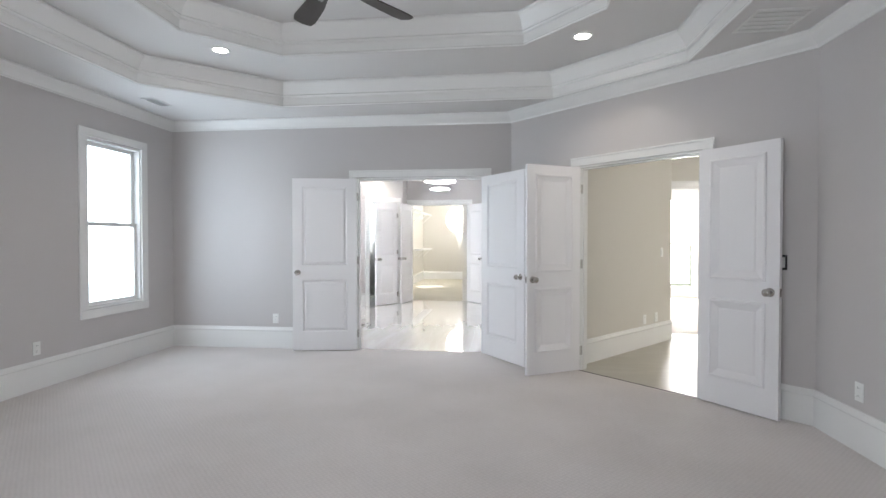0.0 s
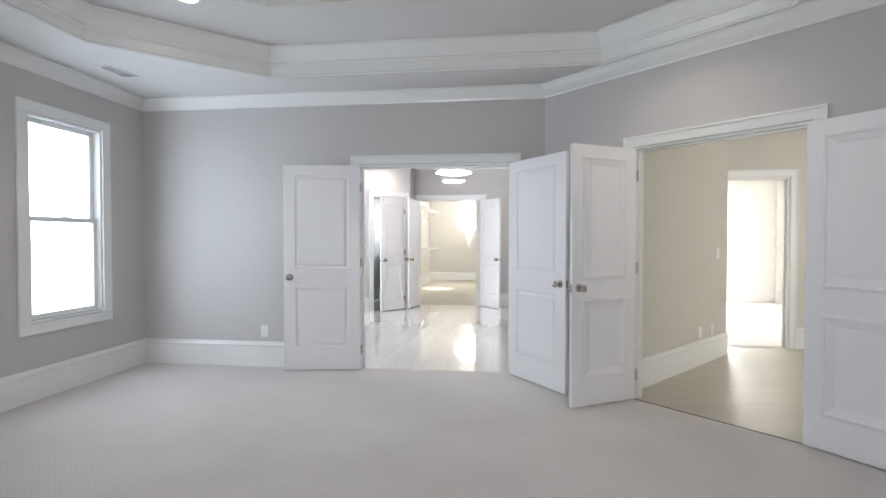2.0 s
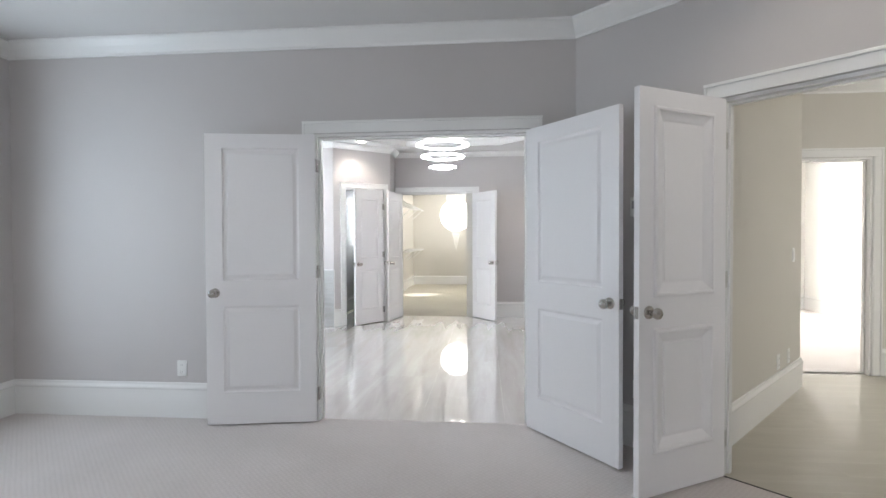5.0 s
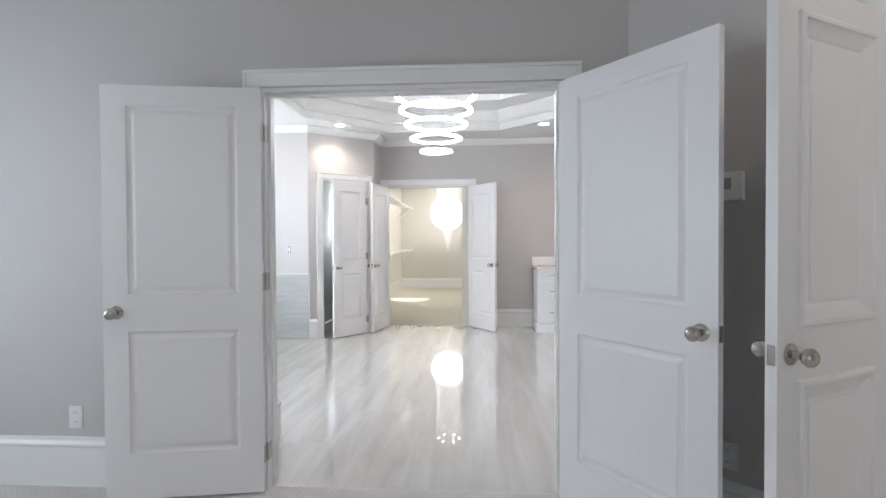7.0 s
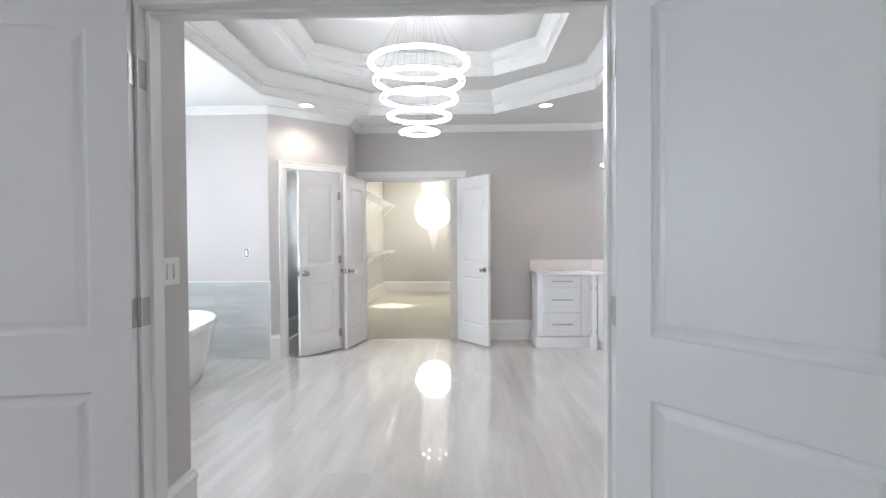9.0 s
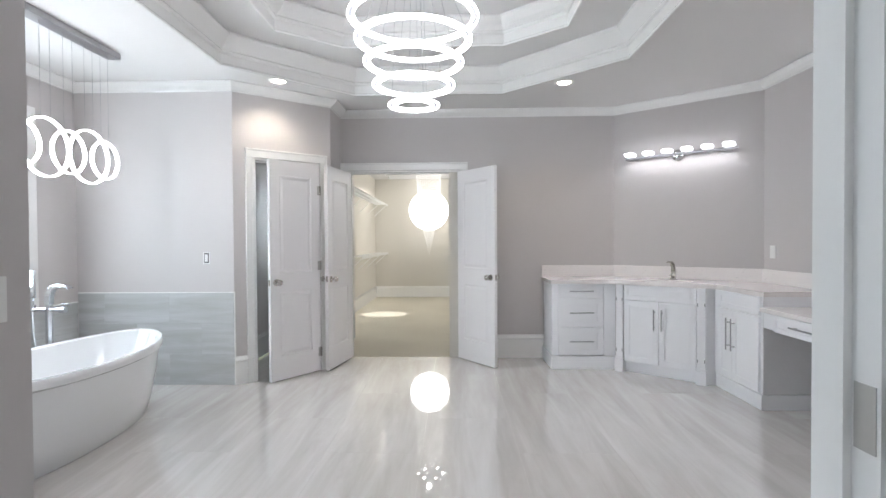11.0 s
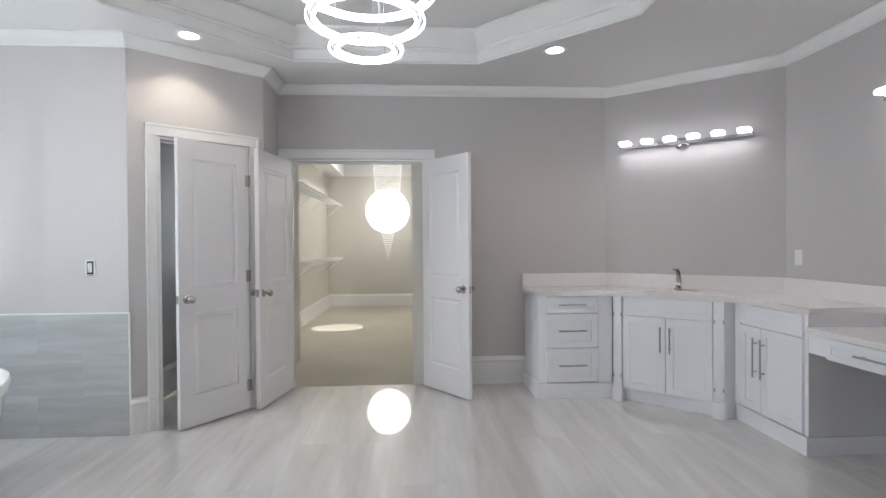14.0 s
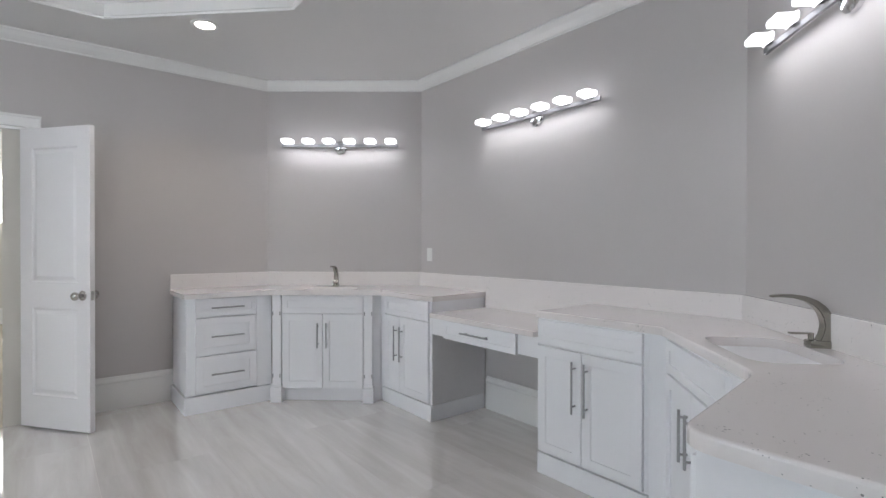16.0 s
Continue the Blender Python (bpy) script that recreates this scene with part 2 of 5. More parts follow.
def box(bm, x0, x1, y0, y1, z0, z1, bevel=0.0):
    r = bmesh.ops.create_cube(bm, size=1.0, matrix=Matrix.Translation(((x0 + x1) / 2, (y0 + y1) / 2, (z0 + z1) / 2)) @ Matrix.Diagonal((abs(x1 - x0), abs(y1 - y0), abs(z1 - z0), 1)))
    if bevel:
        es = list({e for v in r["verts"] for e in v.link_edges})
        bmesh.ops.bevel(bm, geom=es, offset=bevel, segments=2, affect="EDGES", profile=0.6)
    return bm


def boxbm(*a, **k):
    return box(bmesh.new(), *a, **k)


def cyl(bm, a, b, r, r2=None, seg=16):
    a, b = Vector(a), Vector(b)
    d = b - a
    m = Matrix.Translation((a + b) / 2) @ d.to_track_quat("Z", "Y").to_matrix().to_4x4()
    bmesh.ops.create_cone(bm, cap_ends=True, segments=seg, radius1=r, radius2=r if r2 is None else r2, depth=d.length, matrix=m)
    return bm


def lathe(bm, profile, m=Matrix(), seg=24):
    # profile of (radius, z); turned about z
    rings = []
    for r, z in profile:
        rings.append([bm.verts.new(m @ Vector((r * math.cos(2 * math.pi * i / seg), r * math.sin(2 * math.pi * i / seg), z))) for i in range(seg)])
    for a, b in zip(rings, rings[1:]):
        for i in range(seg):
            bm.faces.new((a[i], a[(i + 1) % seg], b[(i + 1) % seg], b[i]))
    if profile[0][0] > 1e-4:
        bm.faces.new(rings[0][::-1])
    if profile[-1][0] > 1e-4:
        bm.faces.new(rings[-1])
    return bm


def loop_normals(pts, closed):
    n = len(pts)
    out = []
    for i in range(n):
        p = Vector(pts[i])
        a = Vector(pts[i - 1]) if closed or i > 0 else None
        b = Vector(pts[(i + 1) % n]) if closed or i < n - 1 else None
        d1 = (p - a).normalized() if a is not None else None
        d2 = (b - p).normalized() if b is not None else None
        n1 = Vector((-d1.y, d1.x)) if d1 else None
        n2 = Vector((-d2.y, d2.x)) if d2 else None
        if n1 is None or n2 is None:
            out.append(n1 or n2)
            continue
        mid = (n1 + n2).normalized()
        out.append(mid / max(0.25, mid.dot(n1)))
    return out


def sweep(bm, pts, profile, closed=False):
    # profile of (offset to the left of the run, z), mitred along the plan line pts
    nrm = loop_normals(pts, closed)
    rows = [[bm.verts.new((p[0] + n.x * o, p[1] + n.y * o, z)) for o, z in profile] for p, n in zip(pts, nrm)]
    k = len(profile)
    for i in range(len(rows) if closed else len(rows) - 1):
        a, b = rows[i], rows[(i + 1) % len(rows)]
        for j in range(k):
            bm.faces.new((a[j], b[j], b[(j + 1) % k], a[(j + 1) % k]))
    if not closed:
        bm.faces.new(rows[0])
        bm.faces.new(rows[-1][::-1])
    return bm


def fill(bm, outer, holes, z):
    es = []
    for loop in [outer, *holes]:
        vs = [bm.verts.new((x, y, z)) for x, y in loop]
        es += [bm.edges.new((vs[i], vs[(i + 1) % len(vs)])) for i in range(len(vs))]
    bmesh.ops.triangle_fill(bm, edges=es, use_beauty=True)
    return bm


def prism(bm, outer, z0, z1, holes=()):
    for z in (z0, z1):
        if holes:
            fill(bm, outer, holes, z)
        else:
            bm.faces.new([bm.verts.new((x, y, z)) for x, y in outer])
    for loop in [outer, *holes]:
        lo = [bm.verts.new((x, y, z0)) for x, y in loop]
        hi = [bm.verts.new((x, y, z1)) for x, y in loop]
        for i in range(len(loop)):
            j = (i + 1) % len(loop)
            bm.faces.new((lo[i], lo[j], hi[j], hi[i]))
    bmesh.ops.remove_doubles(bm, verts=bm.verts[:], dist=1e-5)
    return bm


def clip_rect(poly, x0, x1, y0, y1):
    for ax, lim, keep in ((0, x0, 1), (0, x1, -1), (1, y0, 1), (1, y1, -1)):
        out = []
        for i, p in enumerate(poly):
            q = poly[i - 1]
            pin, qin = (p[ax] - lim) * keep >= 0, (q[ax] - lim) * keep >= 0
            if pin != qin:
                f = (lim - q[ax]) / (p[ax] - q[ax])
                out.append((q[0] + f * (p[0] - q[0]), q[1] + f * (p[1] - q[1])))
            if pin:
                out.append(p)
        poly = out
        if len(poly) < 3:
            return []
    clean = [p for i, p in enumerate(poly) if (p[0] - poly[i - 1][0]) ** 2 + (p[1] - poly[i - 1][1]) ** 2 > 1e-8]
    return clean if len(clean) > 2 else []


def area(poly):
    return abs(sum(poly[i - 1][0] * p[1] - p[0] * poly[i - 1][1] for i, p in enumerate(poly))) / 2


def walls(pts, specs, thick=0.12, z1=2.76, z0=0.0):
    # one mitred wall for each side of the plan (inside to the left); specs: None, or name, material, label, openings (s0, s1, z0, z1)
    nrm = loop_normals(pts, True)
    n = len(pts)
    for i, spec in enumerate(specs):
        if spec is None:
            continue
        name, material, label, holes = spec
        p, q = Vector(pts[i]), Vector(pts[(i + 1) % n])
        d = (q - p).normalized()
        o = Vector((d.y, -d.x))
        length = (q - p).length
        outs = {0.0: p - nrm[i] * thick, length: q - nrm[(i + 1) % n] * thick}
        bm = bmesh.new()

        def piece(s0, s1, za, zb):
            foot = [p + d * s0, p + d * s1, outs.get(s1, p + d * s1 + o * thick), outs.get(s0, p + d * s0 + o * thick)]
            prism(bm, [(v.x, v.y) for v in foot], za, zb)

        s = 0.0
        for s0, s1, za, zb in sorted(holes):
            piece(s, s0, z0, z1)
            if za > z0:
                piece(s0, s1, z0, za)
            piece(s0, s1, zb, z1)
            s = s1
        piece(s, length, z0, z1)
        structure(name, bm, material, label, "wall")


CROWN = [(0, 2.645), (0.012, 2.645), (0.016, 2.662), (0.03, 2.672), (0.062, 2.70), (0.088, 2.732), (0.10, 2.742), (0.10, 2.758), (0, 2.758)]
BASE = [(0, 0.0), (0.017, 0.0), (0.017, 0.205), (0.022, 0.212), (0.022, 0.222), (0.012, 0.238), (0.008, 0.254), (0, 0.256)]


BATH_CROWN = [(0.85 * o, 2.76 - 0.70 * (2.76 - z)) for o, z in CROWN]


def crown(pts, closed, label="white crown moulding under the ceiling", profile=CROWN):
    structure("trim_crown", sweep(bmesh.new(), pts, profile, closed), TRIM, label, "crown moulding")


def baseboard(pts, label="tall white baseboard with a moulded cap"):
    structure("baseboard", sweep(bmesh.new(), pts, BASE), TRIM, label, "baseboard")


def tray(pts_low, pts_up, room, z_mid, z_top, name, label):
    bm = bmesh.new()
    fill(bm, room, [pts_low], 2.76)
    fill(bm, pts_low, [pts_up], z_mid)
    fill(bm, pts_up, [], z_top)
    for loop, a, b in ((pts_low, 2.76, z_mid), (pts_up, z_mid, z_top)):
        lo = [bm.verts.new((x, y, a)) for x, y in loop]
        hi = [bm.verts.new((x, y, b)) for x, y in loop]
        for i in range(len(loop)):
            j = (i + 1) % len(loop)
            bm.faces.new((lo[i], lo[j], hi[j], hi[i]))
    structure(name, bm, CEILING, label, "ceiling")
    for loop, a, b in ((pts_low, 2.76, z_mid), (pts_up, z_mid, z_top)):
        prof = [(-0.001, a - 0.012), (0.018, a - 0.012), (0.024, a + 0.0), (0.016, a + 0.01), (0.016, a + 0.085), (0.034, a + 0.092), (0.040, a + 0.104), (0.034, a + 0.114), (0.045, a + 0.125), (0.075, b - 0.075), (0.105, b - 0.035), (0.12, b - 0.022), (0.12, b - 0.003), (-0.001, b - 0.003)]
        structure("trim_tray", sweep(bmesh.new(), loop, prof, True), TRIM, "white stepped moulding lining the tray ceiling", "tray moulding")


# ---- large structure ----
BED = [(-3.68, -0.80), (2.56, -0.80), (2.56, 3.60), (0.48, 5.60), (-3.68, 5.60)]
HALL_U = (Vector(BED[3]) - Vector(BED[2])).normalized()
HALL_LEN = (Vector(BED[3]) - Vector(BED[2])).length


def hall_pt(s, off=0.0):
    # a place on the slanted wall, s metres from its corner by the bath doors, off metres into the bedroom
    p = Vector(BED[3]) - HALL_U * s + Vector((-HALL_U.y, HALL_U.x)) * off
    return p.x, p.y


HALL_S0, HALL_S1 = 0.92, 2.11
DOOR_TOP, TALL_TOP = 2.045, 2.095
walls(BED, [
    ("wall_south", PAINT, "greige painted bedroom wall", [(2.1, 4.1, 0.62, 2.325)]),
    ("wall_east", PAINT, "greige painted bedroom wall beside the hall doors", []),
    ("wall_slanted", PAINT, "slanted greige wall with a double doorway to the hall", [(HALL_LEN - HALL_S1, HALL_LEN - HALL_S0, 0, DOOR_TOP)]),
    ("wall_north", PAINT, "greige wall with a double doorway to the bathroom", [(0.48 - 0.165, 0.48 + 1.335, 0, DOOR_TOP)]),
    ("wall_west", PAINT, "greige wall with a double-hung window", [(5.60 - 5.045, 5.60 - 4.295, 0.625, 2.325)]),
])
BATH = [(0.36, 5.92), (1.42, 5.92), (2.48, 6.92), (2.48, 9.63), (1.38, 10.52), (-1.66, 10.52), (-1.66, 10.06), (-2.41, 9.46), (-3.87, 9.46), (-3.87, 7.00), (-2.45, 7.00), (-1.85, 6.29), (-1.555, 6.29), (-1.555, 5.722), (0.36, 5.722)]
WC_A, WC_B = Vector((-2.41, 9.46)), Vector((-1.66, 10.06))
WC_L = (WC_B - WC_A).length
walls(BATH, [
    ("wall_bath_south", PAINT, "greige bathroom wall behind the counter", []),
    ("wall_bath_southeast", PAINT, "slanted greige wall over the vanity", []),
    ("wall_bath_east", PAINT, "greige wall over the make-up desk", []),
    ("wall_bath_northeast", PAINT, "slanted greige wall over the sink", []),
    ("wall_bath_north", PAINT, "greige wall with a double doorway to the closet", [(1.38 + 0.325, 1.38 + 1.57, 0, TALL_TOP)]),
    ("wall_bath_return", PAINT, "short greige return wall", []),
    ("wall_bath_northwest", PAINT, "slanted greige wall with the toilet room door", [(WC_L - 0.83, WC_L - 0.19, 0, TALL_TOP)]),
    ("wall_tub_north", PAINT, "pale greige wall over a tiled wainscot", []),
    ("wall_tub_west", PAINT, "pale greige wall with the window over the tub", [(9.46 - 8.92, 9.46 - 7.48, 0.86, 2.34)]),
    ("wall_tub_south", PAINT, "plain greige wall at the end of the tub", []),
    ("wall_bath_southwest", PAINT, "slanted plain greige wall", []),
    ("wall_bath_southwest_end", PAINT, "plain greige wall end beside the entry", []),
    ("wall_entry_west", PAINT, "greige side wall of the bathroom entry with a switch", []),
    None,
    ("wall_entry_east", PAINT, "greige side wall of the bathroom entry", []),
])
CLOSET = [(-2.24, 10.642), (1.30, 10.642), (1.30, 16.60), (-2.24, 16.60)]
walls(CLOSET, [
    ("wall_closet_south", CLOSET_PAINT, "greige closet wall beside the doorway", [(2.16 - 1.57, 2.16 - 0.37, 0, TALL_TOP)]),
    None,
    ("wall_closet_north", CLOSET_PAINT, "greige back wall of the walk-in closet", []),
    ("wall_closet_west", CLOSET_PAINT, "greige closet wall that carries wire shelves", []),
], thick=0.10)
# closet wall with the small round window
bm = bmesh.new()
ring = [(13.85 + 0.36 * math.cos(a * math.pi / 16), 2.35 + 0.36 * math.sin(a * math.pi / 16)) for a in range(32)]
prism(bm, [(10.645, 0), (16.70, 0), (16.70, 2.76), (10.645, 2.76)], 0, 0.10, [ring])
bmesh.ops.transform(bm, matrix=Matrix(((0, 0, 1, 1.30), (1, 0, 0, 0), (0, 1, 0, 0), (0, 0, 0, 1))), verts=bm.verts[:])
structure("wall_closet_east", bm, CLOSET_PAINT, "greige closet wall with a round window", "wall")
# toilet room behind the slanted door
walls([(-2.62, 9.60), (-1.80, 10.19), (-1.80, 11.6), (-2.62, 11.6)], [None, ("wall_toilet_east", PAINT, "plain greige toilet room wall", []), ("wall_toilet_north", PAINT, "plain greige toilet room wall", [(0.11, 0.71, 1.2, 2.1)]), ("wall_toilet_west", PAINT, "plain greige toilet room wall", [])], thick=0.06)
# hall and the room past it
HL0, HL1 = (1.235, 5.215), (2.60, 6.72)
HALL = [(2.682, 3.60), (6.00, 3.60), (6.00, 7.12), (2.605, 7.12), HL1, HL0, (2.09, 4.225)]
walls(HALL, [
    ("wall_hall_south", CLOSET_PAINT, "plain hall wall", [(1.0, 2.5, 0.7, 2.3)]),
    ("wall_hall_east", CLOSET_PAINT, "plain hall wall by the stairs", []),
    ("wall_hall_north", CLOSET_PAINT, "beige hall wall with an open doorway", [(6.0 - 3.46, 6.0 - 2.70, 0, DOOR_TOP)]),
    None,
    ("wall_hall_west", CLOSET_PAINT, "beige hall wall with outlets and a switch", []),
    None, None,
], thick=0.10, z0=-1.3)
FAR = [(2.66, 7.222), (5.70, 7.222), (5.70, 11.80), (2.66, 11.80)]
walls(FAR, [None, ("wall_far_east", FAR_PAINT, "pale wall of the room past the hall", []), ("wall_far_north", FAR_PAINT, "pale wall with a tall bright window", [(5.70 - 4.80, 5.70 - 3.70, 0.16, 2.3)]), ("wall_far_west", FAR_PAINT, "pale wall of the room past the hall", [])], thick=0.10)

# floors
bm = bmesh.new()
prism(bm, [BED[0], BED[1], BED[2], hall_pt(HALL_S1), hall_pt(HALL_S0), BED[3], (0.165, 5.60), (0.165, 5.645), (-1.335, 5.645), (-1.335, 5.60), BED[4]], -0.12, 0.0)
structure("floor_bedroom", bm, CARPET, "light beige loop-pile carpet", "carpet")
structure("floor_closet", prism(bmesh.new(), [(-2.24, 10.66), (-1.57, 10.66), (-1.57, 10.55), (-0.325, 10.55), (-0.325, 10.66), (1.30, 10.66), (1.30, 16.60), (-2.24, 16.60)], -0.12, 0.0), CLOSET_CARPET, "beige closet carpet", "carpet")
structure("floor_far_room", prism(bmesh.new(), [(2.66, 7.17), (5.70, 7.17), (5.70, 11.80), (2.66, 11.80)], -0.12, 0.0), CARPET, "pale carpet of the far room", "carpet")
BATH_FLOOR = [(0.165, 5.645), (0.165, 5.73), (0.36, 5.73), *BATH[:5], (-0.325, 10.52), (-0.325, 10.545), (-1.57, 10.545), (-1.57, 10.52), (-1.66, 10.52), (-1.66, 10.06), (-1.86, 10.20), (-1.86, 11.55), (-2.56, 11.55), (-2.56, 9.62), (-2.41, 9.46), *BATH[8:13], (-1.335, 5.73), (-1.335, 5.645)]
floor_bath = structure("floor_bath", prism(bmesh.new(), BATH_FLOOR, -0.12, -0.0015), GROUT, "polished pale marble-look tile floor with grey veins", "tile floor")
HALL_FLOOR = [hall_pt(HALL_S1), (2.15, 4.28), (2.682, 3.70), (3.85, 3.60), (3.85, 7.12), (3.46, 7.17), (2.70, 7.17), (2.605, 7.12), HL1, HL0, hall_pt(HALL_S0)]
floor_hall = structure("floor_hall", prism(bmesh.new(), HALL_FLOOR, -0.12, -0.006), VINYL, "light oak vinyl plank floor", "plank floor")
structure("threshold", sweep(bmesh.new(), [hall_pt(HALL_S1, 0.004), hall_pt(HALL_S0, 0.004)], [(-0.006, -0.01), (0.006, -0.01), (0.004, 0.003), (-0.004, 0.003)]), BLACK, "thin dark threshold strip between carpet and planks", "threshold")
structure("ground", boxbm(-300, 300, -300, 300, -3.4, -3.2), GROUND, "open ground outside", "ground")

# ceilings


def octagon(cx, cy, hx, hy, ax, ay):
    # half sizes hx, hy; ax, ay: half lengths of the sides along x and along y; counter-clockwise
    return [(cx + ax, cy - hy), (cx + hx, cy - ay), (cx + hx, cy + ay), (cx + ax, cy + hy), (cx - ax, cy + hy), (cx - hx, cy + ay), (cx - hx, cy - ay), (cx - ax, cy - hy)]


BED_LOW, BED_UP = octagon(-0.55, 2.42, 2.43, 2.62, 1.44, 1.68), octagon(-0.54, 2.42, 1.68, 1.82, 1.10, 1.18)
tray(BED_LOW, BED_UP, [(x, y) for x, y in BED], 3.0, 3.25, "ceiling_bedroom", "white double-stepped octagonal tray ceiling")
BATH_LOW, BATH_UP = octagon(-0.64, 8.12, 1.66, 1.77, 0.735, 0.86), octagon(-0.65, 8.12, 1.18, 1.18, 0.70, 0.80)
tray(BATH_LOW, BATH_UP, BATH, 3.0, 3.22, "ceiling_bath", "white double-stepped octagonal bathroom tray ceiling")
structure("ceiling_closet", prism(bmesh.new(), [(-2.3, 10.645), (1.35, 10.645), (1.35, 16.66), (-2.3, 16.66)], 2.76, 2.84, [[(-1.9, 12.6), (0.0, 12.6), (0.0, 16.54), (-1.9, 16.54)]]), CEILING, "white closet ceiling with a raised centre", "ceiling")
structure("ceiling_closet_raised", boxbm(-1.95, 0.05, 12.55, 16.59, 3.78, 3.84), CEILING, "raised white closet ceiling", "ceiling")
bm = bmesh.new()
sweep(bm, [(-1.9, 12.6), (0.0, 12.6), (0.0, 16.54), (-1.9, 16.54)], [(-0.05, 2.84), (0.0, 2.84), (0.0, 3.78), (-0.05, 3.78)], True)
structure("ceiling_closet_riser", bm, CEILING, "white sides of the raised closet ceiling", "ceiling")
structure("ceiling_hall", prism(bmesh.new(), [(2.70, 3.55), (6.05, 3.55), (6.05, 7.17), (2.56, 7.17), (2.53, 6.75), (1.17, 5.25), hall_pt(0.85, -0.06), hall_pt(2.2, -0.06)], 2.762, 2.84), CEILING, "white hall ceiling", "ceiling")
structure("ceiling_far_room", boxbm(2.6, 5.8, 7.2, 11.9, 2.76, 2.84), CEILING, "white far room ceiling", "ceiling")
structure("ceiling_toilet", boxbm(-2.7, -1.7, 10.15, 11.7, 2.765, 2.84), CEILING, "white toilet room ceiling", "ceiling")
# unseen deck and edge boards, added to stop sun and sky leaking in
structure("roof", prism(bmesh.new(), [(-4.4, -1.3), (6.4, -1.3), (6.4, 12.4), (1.55, 12.4), (1.55, 16.95), (-4.4, 16.95)], 3.9, 4.0), LIGHT_BLOCK, "unseen roof deck added to keep daylight off the ceilings", "roof")
for a in ((-4.4, -4.3, -1.3, 16.95), (6.3, 6.4, -1.3, 12.3), (-4.4, 6.4, -1.4, -1.3), (-4.4, 1.55, 16.85, 16.95), (1.55, 6.4, 12.3, 12.4), (1.45, 1.55, 12.4, 16.85)):
    structure("light_block_edge", boxbm(*a, 2.98 if a[0] == 1.45 else 2.66, 3.9), LIGHT_BLOCK, "unseen edge board added to block low sun", "roof edge")

# crown and baseboards
crown([p for p in BED], True)
crown([*BATH[:12], (-1.555, 5.74), (0.36, 5.74)], True, profile=BATH_CROWN)
crown([(6.0, 3.7), (6.0, 7.12), (2.605, 7.12), HL1, HL0], False)
baseboard([(-1.42, 5.60), (-3.68, 5.60), (-3.68, -0.80), (2.56, -0.80), (2.56, 3.60), hall_pt(HALL_S1 + 0.085)])
baseboard([hall_pt(HALL_S0 - 0.085), (0.48, 5.60), (0.25, 5.60)])
baseboard([(0.60, 10.52), (-0.24, 10.52)])
baseboard([tuple(WC_B - (WC_B - WC_A).normalized() * 0.02), tuple(WC_A + (WC_B - WC_A).normalized() * 0.92)])
baseboard([tuple(WC_A + (WC_B - WC_A).normalized() * 0.165), tuple(WC_A)])
baseboard([(2.48, 7.80), (2.48, 8.75)])
baseboard([(-2.45, 7.0), (-1.85, 6.29), (-1.555, 6.29), (-1.555, 5.74)])
baseboard([(0.36, 5.725), (0.36, 5.92), (0.78, 5.92)])
baseboard([(1.30, 10.66), (1.30, 16.60), (-2.24, 16.60), (-2.24, 10.66)], "white closet baseboard")
baseboard([(-1.80, 10.25), (-1.80, 11.6), (-2.62, 11.6), (-2.62, 9.7)])
baseboard([(3.82, 7.12), (3.545, 7.12)])
baseboard([(2.605, 7.12), HL1, HL0])
baseboard([(5.70, 7.3), (5.70, 11.80), (2.66, 11.80)])


def face(p, d, z=0.0):
    # frame of a wall: x along d, y out of the wall to the left of d
    d = Vector(d).normalized()
    return Matrix(((d.x, -d.y, 0, p[0]), (d.y, d.x, 0, p[1]), (0, 0, 1, z), (0, 0, 0, 1)))


